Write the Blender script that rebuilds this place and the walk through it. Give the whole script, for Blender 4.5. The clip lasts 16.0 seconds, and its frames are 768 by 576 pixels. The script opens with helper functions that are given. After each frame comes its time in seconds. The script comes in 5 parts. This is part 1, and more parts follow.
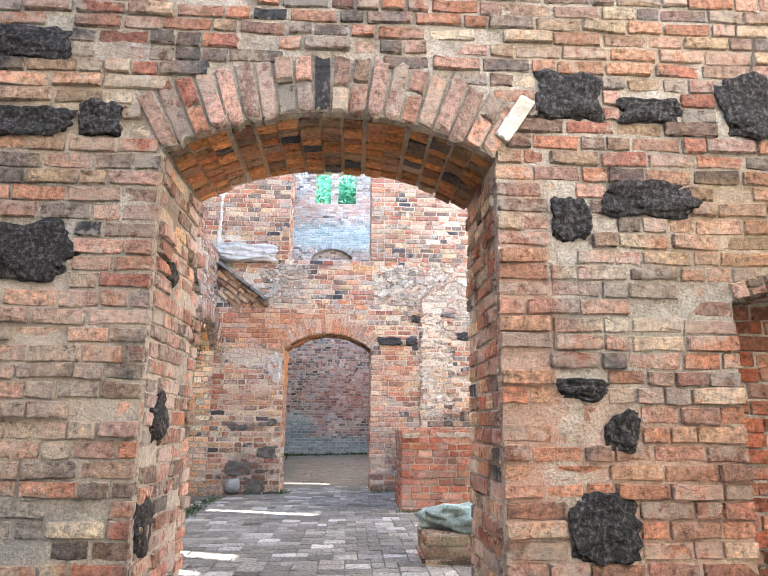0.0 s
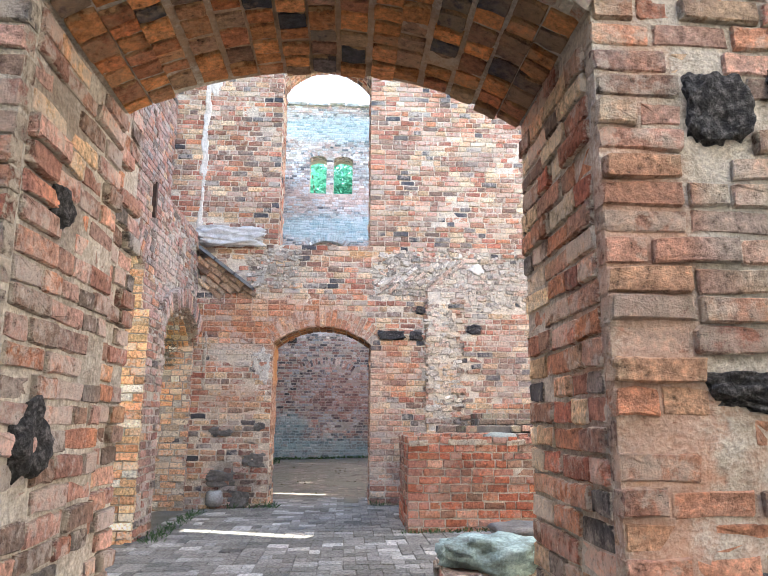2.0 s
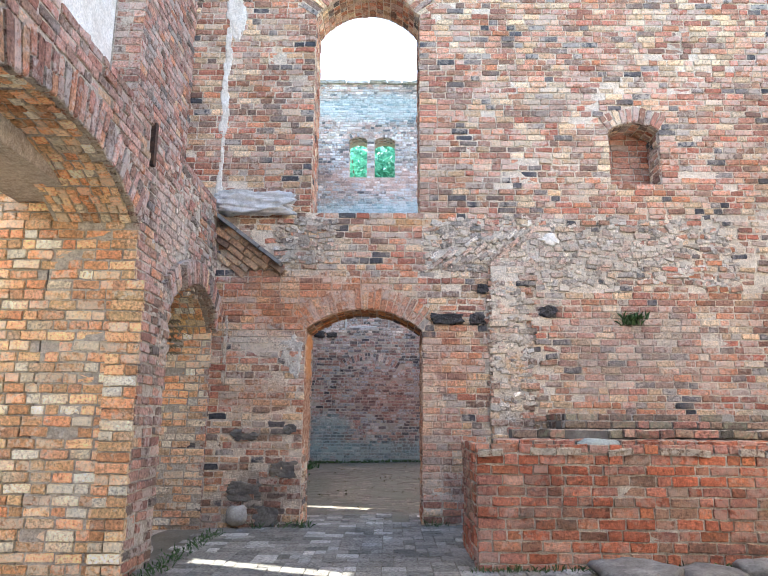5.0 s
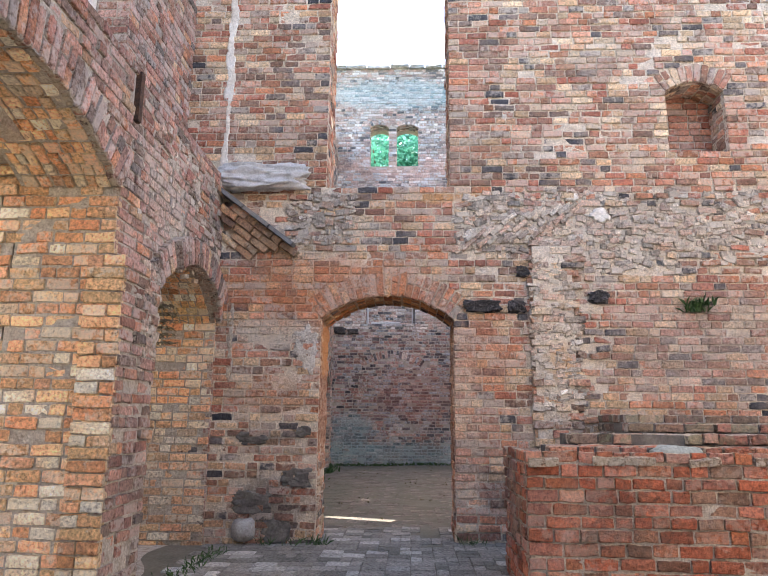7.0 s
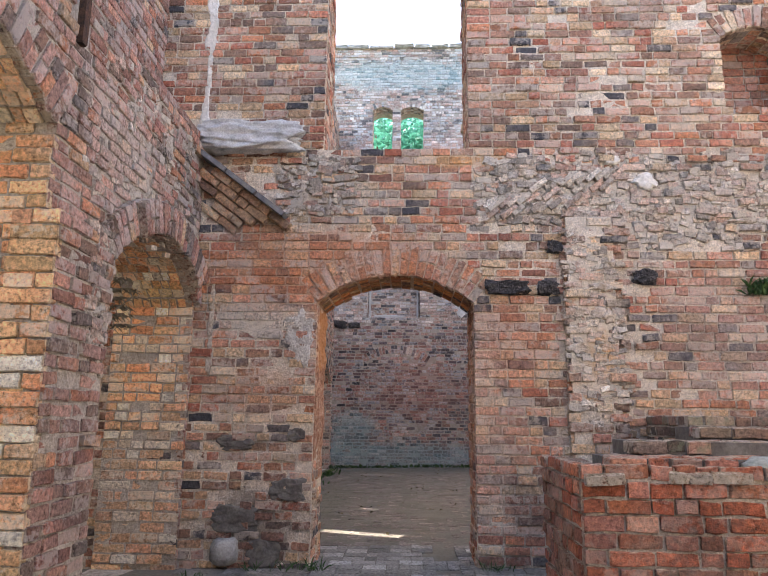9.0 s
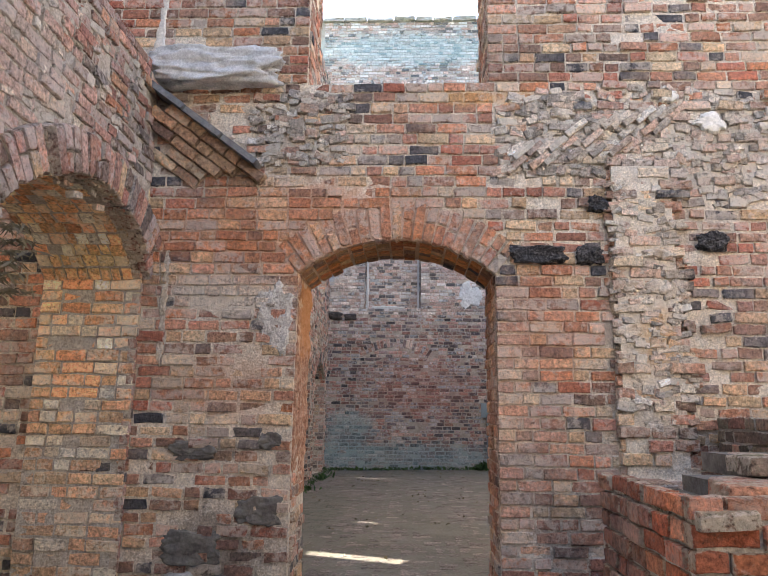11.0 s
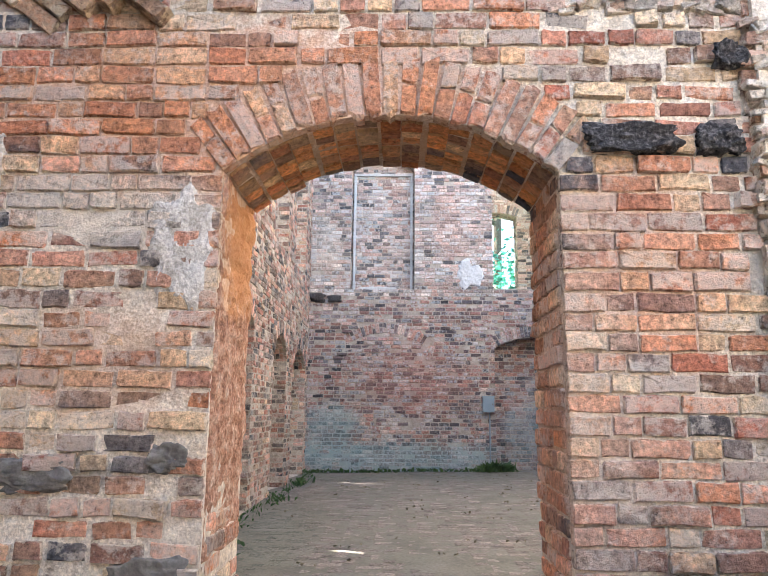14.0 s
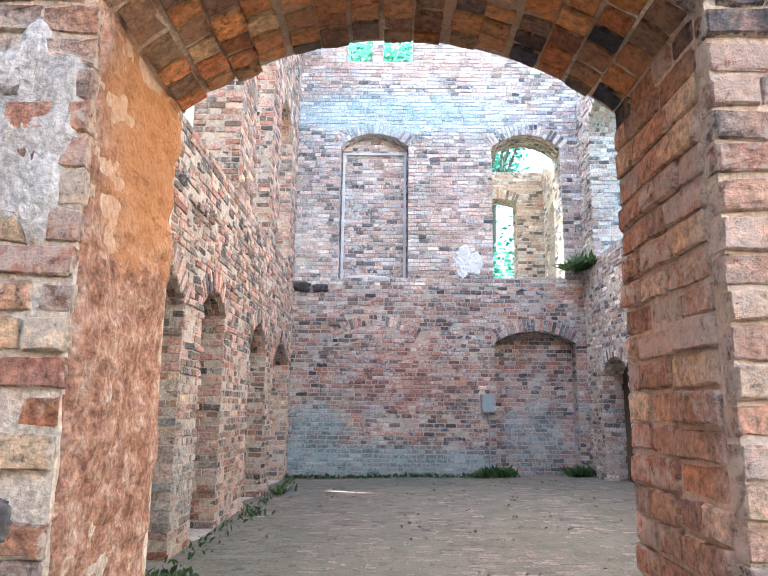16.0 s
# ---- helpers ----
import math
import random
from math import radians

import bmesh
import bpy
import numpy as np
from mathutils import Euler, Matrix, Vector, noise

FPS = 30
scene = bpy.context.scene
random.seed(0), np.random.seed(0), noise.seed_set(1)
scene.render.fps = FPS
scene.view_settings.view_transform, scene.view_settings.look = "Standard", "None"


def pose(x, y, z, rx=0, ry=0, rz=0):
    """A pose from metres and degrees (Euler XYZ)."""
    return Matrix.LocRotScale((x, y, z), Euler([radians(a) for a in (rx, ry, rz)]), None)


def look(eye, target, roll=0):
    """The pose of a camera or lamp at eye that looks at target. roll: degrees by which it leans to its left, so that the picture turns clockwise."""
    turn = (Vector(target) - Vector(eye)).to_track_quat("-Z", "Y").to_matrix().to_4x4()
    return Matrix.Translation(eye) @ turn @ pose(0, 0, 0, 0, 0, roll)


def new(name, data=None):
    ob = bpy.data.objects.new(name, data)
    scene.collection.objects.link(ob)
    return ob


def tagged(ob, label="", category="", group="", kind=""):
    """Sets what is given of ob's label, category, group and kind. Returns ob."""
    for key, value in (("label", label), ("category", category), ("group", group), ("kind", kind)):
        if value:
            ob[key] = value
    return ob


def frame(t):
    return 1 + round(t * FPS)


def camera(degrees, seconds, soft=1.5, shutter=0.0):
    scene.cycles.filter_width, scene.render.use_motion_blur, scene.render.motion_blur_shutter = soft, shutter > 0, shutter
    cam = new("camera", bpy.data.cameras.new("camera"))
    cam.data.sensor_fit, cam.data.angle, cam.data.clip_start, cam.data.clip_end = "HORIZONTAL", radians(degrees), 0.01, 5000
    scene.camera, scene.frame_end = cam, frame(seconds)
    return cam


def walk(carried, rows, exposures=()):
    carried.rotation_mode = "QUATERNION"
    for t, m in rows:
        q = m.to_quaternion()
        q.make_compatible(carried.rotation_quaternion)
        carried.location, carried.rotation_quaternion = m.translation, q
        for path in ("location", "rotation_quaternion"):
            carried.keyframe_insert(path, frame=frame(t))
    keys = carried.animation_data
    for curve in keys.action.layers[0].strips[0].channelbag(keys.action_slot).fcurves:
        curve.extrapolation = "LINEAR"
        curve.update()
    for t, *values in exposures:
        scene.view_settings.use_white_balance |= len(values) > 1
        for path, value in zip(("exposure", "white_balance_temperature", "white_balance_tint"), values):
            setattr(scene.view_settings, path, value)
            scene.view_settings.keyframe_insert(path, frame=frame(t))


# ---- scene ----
cam = camera(61.1, 16.0, soft=0.9)
PATH = [
    (0, (0.52, -0.142, 1.292), (0.618, 1.815, 1.693), 0.5),
    (0.5, (0.547, 0.2, 1.332), (0.651, 2.157, 1.731), 0.4),
    (1, (0.512, 0.548, 1.347), (0.62, 2.505, 1.746), 0.3),
    (1.5, (0.493, 0.88, 1.349), (0.605, 2.837, 1.748), 0.3),
    (2, (0.502, 1.213, 1.365), (0.613, 3.169, 1.764), 0.3),
    (2.5, (0.48, 1.544, 1.368), (0.57, 3.502, 1.767), 0.3),
    (3, (0.458, 1.858, 1.363), (0.536, 3.816, 1.762), 0.3),
    (3.5, (0.472, 2.174, 1.385), (0.53, 4.133, 1.785), 0.3),
    (4, (0.448, 2.503, 1.378), (0.482, 4.463, 1.778), 0.4),
    (6.5, (0.42, 3.997, 1.384), (0.346, 5.955, 1.783), 0.5),
    (7, (0.378, 4.261, 1.392), (0.295, 6.219, 1.792), 0.6),
    (7.5, (0.353, 4.534, 1.409), (0.267, 6.492, 1.808), 0.7),
    (8, (0.356, 4.831, 1.435), (0.27, 6.788, 1.834), 0.7),
    (8.5, (0.293, 5.155, 1.438), (0.207, 7.114, 1.834), 0.7),
    (9, (0.264, 5.49, 1.427), (0.177, 7.449, 1.821), 0.7),
    (11.5, (0.191, 7.318, 1.464), (0.11, 9.279, 1.848), 0.8),
    (12, (0.181, 7.701, 1.453), (0.104, 9.663, 1.834), 0.7),
    (12.5, (0.171, 8.061, 1.456), (0.1, 10.024, 1.833), 0.7),
    (13, (0.126, 8.437, 1.47), (0.063, 10.4, 1.846), 0.7),
    (13.5, (0.141, 8.839, 1.484), (0.084, 10.803, 1.856), 0.7),
    (14, (0.139, 9.213, 1.477), (0.089, 11.178, 1.847), 0.6),
    (14.5, (0.123, 9.549, 1.478), (0.081, 11.514, 1.848), 0.6),
    (15, (0.15, 9.924, 1.496), (0.116, 11.889, 1.865), 0.6),
    (15.5, (0.167, 10.28, 1.49), (0.135, 12.246, 1.859), 0.7),
    (16, (0.06, 10.632, 1.535), (0.045, 12.6, 1.897), 0.7),
]
EXPOSURE = [(0, 3.38, 6300, 10), (1, 3.3, 6250, 9), (2, 3.1, 6150, 8), (4, 2.8, 6000, 8), (6.5, 2.74, 6200, 11), (7.5, 2.44, 6550, 16), (9, 2.46, 6500, 16), (11.5, 2.66, 6550, 10), (12.5, 2.84, 6700, 10), (13.5, 3.32, 6350, 9), (14.5, 3.56, 6250, 8), (16, 3.66, 6050, 8)]
walk(cam, [(t, look(eye, target, roll)) for t, eye, target, roll in PATH], EXPOSURE)

# ---- light ----
SUN_AZ = math.atan2(0.40, -0.917)
SUN_EL = radians(42)
sky = bpy.data.worlds.new("sky")
scene.world = sky
sky.use_nodes = True
sn = sky.node_tree.nodes
tex = sn.new("ShaderNodeTexSky")
tex.sky_type, tex.sun_disc = "NISHITA", False
tex.sun_elevation, tex.sun_rotation = SUN_EL, math.pi / 2 - SUN_AZ
tex.air_density, tex.dust_density, tex.ozone_density = 1.0, 3.0, 1.0
sky.node_tree.links.new(tex.outputs[0], sn["Background"].inputs[0])
sn["Background"].inputs[1].default_value = 0.15
sun = new("sun", bpy.data.lights.new("sun", "SUN"))
sun.data.energy, sun.data.angle, sun.data.color = 4.5, radians(0.6), (1.0, 0.95, 0.86)
sun_way = Vector((-math.cos(SUN_AZ) * math.cos(SUN_EL), -math.sin(SUN_AZ) * math.cos(SUN_EL), -math.sin(SUN_EL)))
sun.rotation_euler = sun_way.to_track_quat("-Z", "Y").to_euler()

# ---- materials ----
def node_mat(name):
    m = bpy.data.materials.new(name)
    m.use_nodes = True
    t = m.node_tree
    return m, t, t.nodes["Principled BSDF"], t.links


def add(t, kind, **inputs):
    n = t.nodes.new("ShaderNode" + kind)
    for key, value in inputs.items():
        n.inputs[key].default_value = value
    return n


def ramp(t, stops, mode="LINEAR"):
    n = t.nodes.new("ShaderNodeValToRGB")
    n.color_ramp.interpolation = mode
    e = n.color_ramp.elements
    while len(e) < len(stops):
        e.new(0.5)
    for k, (p, c) in enumerate(stops):
        e[k].position = p
        e[k].color = (*c, 1) if len(c) == 3 else c
    return n


def mix(t, a, b, fac, kind="MIX"):
    n = t.nodes.new("ShaderNodeMix")
    n.data_type, n.blend_type = "RGBA", kind
    for sock, value in ((0, fac), (6, a), (7, b)):
        if isinstance(value, bpy.types.NodeSocket):
            t.links.new(value, n.inputs[sock])
        else:
            n.inputs[sock].default_value = value if sock == 0 else (*value, 1)
    return n.outputs[2]


def maths(t, op, a, b=0.0):
    n = t.nodes.new("ShaderNodeMath")
    n.operation = op
    for k, value in ((0, a), (1, b)):
        if isinstance(value, bpy.types.NodeSocket):
            t.links.new(value, n.inputs[k])
        else:
            n.inputs[k].default_value = value
    return n.outputs[0]


def noise_at(t, scale, detail=4.0, rough=0.55, stretch=None):
    geo = t.nodes.new("ShaderNodeNewGeometry")
    n = add(t, "TexNoise", Scale=scale, Detail=detail, Roughness=rough)
    if stretch:
        mp = add(t, "Mapping", Scale=stretch)
        t.links.new(geo.outputs["Position"], mp.inputs[0])
        t.links.new(mp.outputs[0], n.inputs["Vector"])
    else:
        t.links.new(geo.outputs["Position"], n.inputs["Vector"])
    return n.outputs["Fac"]


def between(t, value, lo, hi):
    n = t.nodes.new("ShaderNodeMapRange")
    n.interpolation_type = "SMOOTHSTEP"
    t.links.new(value, n.inputs[0])
    n.inputs[1].default_value, n.inputs[2].default_value = lo, hi
    return n.outputs[0]


def weathered(t, c, lime, dirt, tone=(0.63, 0.56, 0.47)):
    """Thin lime wash and grime that run across bricks and joints alike."""
    n = maths(t, "ADD", maths(t, "MULTIPLY", noise_at(t, 1.7, 3.0), 0.5), maths(t, "MULTIPLY", noise_at(t, 24.0, 6.0, 0.75), 0.5))
    c = mix(t, c, tone, maths(t, "MULTIPLY", between(t, n, 0.52, 0.6), lime))
    n = maths(t, "ADD", maths(t, "MULTIPLY", noise_at(t, 0.8, 3.0, 0.5, (1.0, 1.0, 2.2)), 0.6), maths(t, "MULTIPLY", noise_at(t, 21.0, 5.0, 0.7), 0.4))
    return mix(t, c, (0.085, 0.072, 0.062), maths(t, "MULTIPLY", between(t, n, 0.5, 0.62), dirt))


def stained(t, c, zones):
    """Ragged zones of stain, lime, plaster remains or painted blue cast: centre, reach along x, y, z, colour and
    strength of each.
    """
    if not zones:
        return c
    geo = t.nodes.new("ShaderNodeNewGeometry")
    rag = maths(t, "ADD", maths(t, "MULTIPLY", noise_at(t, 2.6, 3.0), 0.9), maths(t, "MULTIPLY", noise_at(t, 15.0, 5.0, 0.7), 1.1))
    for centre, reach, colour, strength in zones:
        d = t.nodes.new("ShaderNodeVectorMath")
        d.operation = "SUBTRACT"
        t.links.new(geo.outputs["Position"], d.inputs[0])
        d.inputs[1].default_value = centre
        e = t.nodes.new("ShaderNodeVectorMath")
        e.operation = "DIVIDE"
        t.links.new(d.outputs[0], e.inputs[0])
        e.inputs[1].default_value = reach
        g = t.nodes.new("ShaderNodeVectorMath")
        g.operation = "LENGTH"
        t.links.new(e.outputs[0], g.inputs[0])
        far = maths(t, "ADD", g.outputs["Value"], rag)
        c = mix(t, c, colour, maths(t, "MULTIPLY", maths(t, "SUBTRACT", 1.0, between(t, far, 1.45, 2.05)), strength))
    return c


def brick_mat(name, palette, lime=0.35, lime_tone=(0.62, 0.56, 0.48), soot=0.3, rough=0.9, vivid=0.76, zones=(), joint=(0.52, 0.455, 0.375), smear=0.85):
    """Fired brick: a colour for each piece, mottled and pitted, with lime bloom, soot and mortar smeared over its edges."""
    m, t, b, ln = node_mat(name)
    info, geo = t.nodes.new("ShaderNodeObjectInfo"), t.nodes.new("ShaderNodeNewGeometry")
    r = maths(t, "FRACT", maths(t, "ADD", maths(t, "MULTIPLY", info.outputs["Random"], 7.13), geo.outputs["Random Per Island"]))
    drift = maths(t, "MULTIPLY", maths(t, "SUBTRACT", noise_at(t, 0.9, 2.0), 0.5), 0.75)
    pick = ramp(t, palette)
    ln.new(maths(t, "ADD", r, drift), pick.inputs[0])
    r2 = maths(t, "FRACT", maths(t, "MULTIPLY", r, 37.7))
    value = t.nodes.new("ShaderNodeHueSaturation")
    ln.new(pick.outputs[0], value.inputs["Color"])
    value.inputs["Saturation"].default_value = vivid
    ln.new(maths(t, "ADD", maths(t, "MULTIPLY", r2, 0.6), 0.72), value.inputs["Value"])
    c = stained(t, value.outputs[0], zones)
    fine, grit = noise_at(t, 34.0, 7.0, 0.72), noise_at(t, 120.0, 4.0, 0.7)
    c = mix(t, c, ramp_out(t, fine, [(0.32, (0.34, 0.31, 0.28)), (0.5, (0.98, 0.97, 0.95)), (0.7, (1.75, 1.68, 1.6))]), 0.92, "MULTIPLY")
    patch = noise_at(t, 13.0, 6.0, 0.68)
    r3 = maths(t, "FRACT", maths(t, "MULTIPLY", r, 91.3))
    bloom = maths(t, "ADD", patch, maths(t, "MULTIPLY", maths(t, "SUBTRACT", r3, 0.5), 0.4))
    c = mix(t, c, lime_tone, maths(t, "MULTIPLY", between(t, bloom, 0.54, 0.66), lime * 1.7))
    c = weathered(t, c, min(0.7, lime * 1.1), soot, lime_tone)
    # mortar left over the rim of the brick
    rim = t.nodes.new("ShaderNodeAttribute")
    rim.attribute_name = "rim"
    edge = maths(t, "ADD", rim.outputs["Fac"], maths(t, "ADD", maths(t, "MULTIPLY", maths(t, "SUBTRACT", patch, 0.5), 0.95), maths(t, "MULTIPLY", maths(t, "SUBTRACT", fine, 0.5), 0.7)))
    over = maths(t, "MULTIPLY", between(t, edge, 0.88, 1.02), smear)
    slop = mix(t, joint, ramp_out(t, fine, [(0.3, (0.55, 0.53, 0.5)), (0.7, (1.3, 1.28, 1.25))]), 0.8, "MULTIPLY")
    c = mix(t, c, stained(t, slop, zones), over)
    c = mix(t, c, (0.05, 0.04, 0.035), maths(t, "MULTIPLY", between(t, maths(t, "ADD", maths(t, "MULTIPLY", grit, 0.5), maths(t, "MULTIPLY", fine, 0.5)), 0.43, 0.36), 0.75))
    ln.new(c, b.inputs["Base Color"])
    b.inputs["Roughness"].default_value = rough
    b.inputs["Specular IOR Level"].default_value = 0.2
    bump = add(t, "Bump", Strength=1.0, Distance=0.02)
    ln.new(maths(t, "ADD", maths(t, "ADD", maths(t, "MULTIPLY", fine, 0.8), maths(t, "MULTIPLY", grit, 0.25)), maths(t, "ADD", patch, maths(t, "MULTIPLY", over, 0.3))), bump.inputs["Height"])
    ln.new(bump.outputs[0], b.inputs["Normal"])
    return m


def ramp_out(t, value, stops):
    n = ramp(t, stops)
    t.links.new(value, n.inputs[0])
    return n.outputs[0]


def plain_mat(name, stops, scale=6.0, fine=50.0, rough=0.9, bump_size=0.01, stretch=None, fine_amount=0.5, aged=None, zones=()):
    """A mineral or organic surface: two scales of variation and relief."""
    m, t, b, ln = node_mat(name)
    big = noise_at(t, scale, 6.0, 0.6, stretch)
    small = noise_at(t, fine, 5.0, 0.65)
    c = ramp_out(t, big, stops)
    c = mix(t, c, ramp_out(t, small, [(0.32, (0.5, 0.49, 0.48)), (0.68, (1.4, 1.39, 1.37))]), fine_amount, "MULTIPLY")
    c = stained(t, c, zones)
    if aged:
        c = weathered(t, c, *aged)
    ln.new(c, b.inputs["Base Color"])
    b.inputs["Roughness"].default_value = rough
    b.inputs["Specular IOR Level"].default_value = 0.25
    bump = add(t, "Bump", Strength=0.7, Distance=bump_size)
    ln.new(maths(t, "ADD", maths(t, "MULTIPLY", small, 0.5), big), bump.inputs["Height"])
    ln.new(bump.outputs[0], b.inputs["Normal"])
    return m


ORANGE, RED, SALMON, TAN = (0.52, 0.19, 0.075), (0.40, 0.115, 0.06), (0.55, 0.27, 0.17), (0.60, 0.40, 0.22)
PINK, BROWN, GREY, BLACK = (0.50, 0.28, 0.22), (0.27, 0.16, 0.11), (0.20, 0.17, 0.155), (0.07, 0.07, 0.08)
CREAM, OCHRE = (0.68, 0.53, 0.35), (0.62, 0.33, 0.11)
LIME, CHALK, SOOTY = (0.64, 0.57, 0.47), (0.72, 0.68, 0.62), (0.11, 0.09, 0.08)
CYAN, CYAN_DARK = (0.38, 0.56, 0.62), (0.27, 0.41, 0.45)
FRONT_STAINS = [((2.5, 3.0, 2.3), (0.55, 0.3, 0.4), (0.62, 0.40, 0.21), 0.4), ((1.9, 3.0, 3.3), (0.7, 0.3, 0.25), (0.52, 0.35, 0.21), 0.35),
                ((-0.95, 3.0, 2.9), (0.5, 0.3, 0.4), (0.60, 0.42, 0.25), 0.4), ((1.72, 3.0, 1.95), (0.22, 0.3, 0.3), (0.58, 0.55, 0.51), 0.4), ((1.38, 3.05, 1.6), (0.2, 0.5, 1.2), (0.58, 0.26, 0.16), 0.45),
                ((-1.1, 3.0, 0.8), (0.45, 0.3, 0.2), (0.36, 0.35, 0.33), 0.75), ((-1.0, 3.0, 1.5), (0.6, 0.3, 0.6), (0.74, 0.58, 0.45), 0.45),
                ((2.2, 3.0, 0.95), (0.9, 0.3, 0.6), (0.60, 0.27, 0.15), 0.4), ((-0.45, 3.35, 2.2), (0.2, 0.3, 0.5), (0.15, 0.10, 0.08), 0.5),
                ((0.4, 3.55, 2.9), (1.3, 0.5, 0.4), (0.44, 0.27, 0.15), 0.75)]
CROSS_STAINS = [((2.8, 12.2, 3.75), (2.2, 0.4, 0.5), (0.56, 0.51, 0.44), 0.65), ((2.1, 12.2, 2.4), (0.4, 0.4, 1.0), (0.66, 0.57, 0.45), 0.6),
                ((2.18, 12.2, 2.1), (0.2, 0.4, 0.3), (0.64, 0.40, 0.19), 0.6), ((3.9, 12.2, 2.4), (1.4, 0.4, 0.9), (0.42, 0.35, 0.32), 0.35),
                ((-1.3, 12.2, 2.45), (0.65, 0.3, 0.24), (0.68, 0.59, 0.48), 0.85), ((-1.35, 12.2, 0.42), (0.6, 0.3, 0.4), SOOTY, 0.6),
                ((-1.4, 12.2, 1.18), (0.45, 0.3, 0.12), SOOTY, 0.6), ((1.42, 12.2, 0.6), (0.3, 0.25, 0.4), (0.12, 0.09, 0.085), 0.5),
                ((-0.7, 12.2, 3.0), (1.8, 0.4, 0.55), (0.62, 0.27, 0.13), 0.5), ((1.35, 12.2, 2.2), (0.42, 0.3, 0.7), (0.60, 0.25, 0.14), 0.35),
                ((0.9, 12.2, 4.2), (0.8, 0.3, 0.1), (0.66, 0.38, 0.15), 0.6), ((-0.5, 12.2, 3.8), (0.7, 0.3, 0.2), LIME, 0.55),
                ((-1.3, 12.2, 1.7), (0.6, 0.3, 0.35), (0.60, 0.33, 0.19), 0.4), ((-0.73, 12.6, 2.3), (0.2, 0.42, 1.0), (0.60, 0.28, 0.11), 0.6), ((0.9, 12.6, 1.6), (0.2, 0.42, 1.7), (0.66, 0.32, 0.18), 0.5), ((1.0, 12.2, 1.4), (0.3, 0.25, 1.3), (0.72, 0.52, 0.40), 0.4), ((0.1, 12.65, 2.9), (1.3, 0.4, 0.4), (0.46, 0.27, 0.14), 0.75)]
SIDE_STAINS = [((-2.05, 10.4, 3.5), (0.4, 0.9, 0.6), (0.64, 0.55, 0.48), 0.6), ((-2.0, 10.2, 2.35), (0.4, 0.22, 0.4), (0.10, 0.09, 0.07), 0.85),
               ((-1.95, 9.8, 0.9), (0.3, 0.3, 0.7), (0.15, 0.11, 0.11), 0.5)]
# far jamb of the small arch: greyer low down, yellower near the crown
PIER_ZONES = [((-2.5, 12.2, 0.7), (0.9, 0.3, 1.0), (0.38, 0.31, 0.27), 0.4), ((-2.4, 12.2, 2.75), (0.5, 0.3, 0.2), (0.70, 0.55, 0.27), 0.7)]
# CYAN zones paint the blue cast of the light; the others are stains and lime
END_STAINS_AND_CAST = [((0.0, 25.8, 0.3), (4.5, 0.6, 0.55), CYAN_DARK, 0.6), ((3.5, 26.0, 0.9), (1.0, 0.6, 1.3), CYAN_DARK, 0.5), ((-1.6, 25.8, 1.0), (0.9, 0.6, 0.8), CYAN_DARK, 0.55),
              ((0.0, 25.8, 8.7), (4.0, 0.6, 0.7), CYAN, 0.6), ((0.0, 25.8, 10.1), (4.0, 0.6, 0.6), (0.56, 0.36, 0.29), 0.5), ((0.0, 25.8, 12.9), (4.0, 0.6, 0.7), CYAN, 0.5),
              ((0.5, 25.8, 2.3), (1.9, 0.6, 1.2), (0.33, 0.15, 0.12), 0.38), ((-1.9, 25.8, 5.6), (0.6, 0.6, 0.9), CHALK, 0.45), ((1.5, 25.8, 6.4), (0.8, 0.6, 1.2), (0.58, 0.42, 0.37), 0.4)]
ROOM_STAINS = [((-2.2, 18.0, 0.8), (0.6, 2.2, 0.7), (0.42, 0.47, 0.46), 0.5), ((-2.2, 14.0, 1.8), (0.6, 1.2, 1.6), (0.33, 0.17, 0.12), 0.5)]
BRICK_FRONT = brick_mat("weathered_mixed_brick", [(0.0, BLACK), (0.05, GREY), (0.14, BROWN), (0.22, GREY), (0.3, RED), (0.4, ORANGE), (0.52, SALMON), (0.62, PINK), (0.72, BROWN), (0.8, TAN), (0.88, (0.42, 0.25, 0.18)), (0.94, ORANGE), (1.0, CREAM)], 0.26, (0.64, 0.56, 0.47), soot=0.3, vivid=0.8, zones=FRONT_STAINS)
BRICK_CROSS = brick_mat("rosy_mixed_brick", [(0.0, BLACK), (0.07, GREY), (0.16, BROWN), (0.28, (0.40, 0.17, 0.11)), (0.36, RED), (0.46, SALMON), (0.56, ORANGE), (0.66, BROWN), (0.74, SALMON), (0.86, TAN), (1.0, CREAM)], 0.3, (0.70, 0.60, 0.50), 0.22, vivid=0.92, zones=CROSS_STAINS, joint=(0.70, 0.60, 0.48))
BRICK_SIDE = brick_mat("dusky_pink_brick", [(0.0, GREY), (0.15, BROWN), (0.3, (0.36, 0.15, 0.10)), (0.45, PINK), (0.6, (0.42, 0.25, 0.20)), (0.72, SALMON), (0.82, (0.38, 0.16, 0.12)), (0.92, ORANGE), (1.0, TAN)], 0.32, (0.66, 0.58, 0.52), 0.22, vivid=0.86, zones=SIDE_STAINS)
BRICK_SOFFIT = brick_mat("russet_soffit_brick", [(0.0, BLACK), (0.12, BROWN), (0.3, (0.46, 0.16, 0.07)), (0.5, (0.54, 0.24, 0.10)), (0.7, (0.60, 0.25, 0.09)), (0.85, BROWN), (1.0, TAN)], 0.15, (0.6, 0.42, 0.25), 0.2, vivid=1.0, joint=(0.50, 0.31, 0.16))
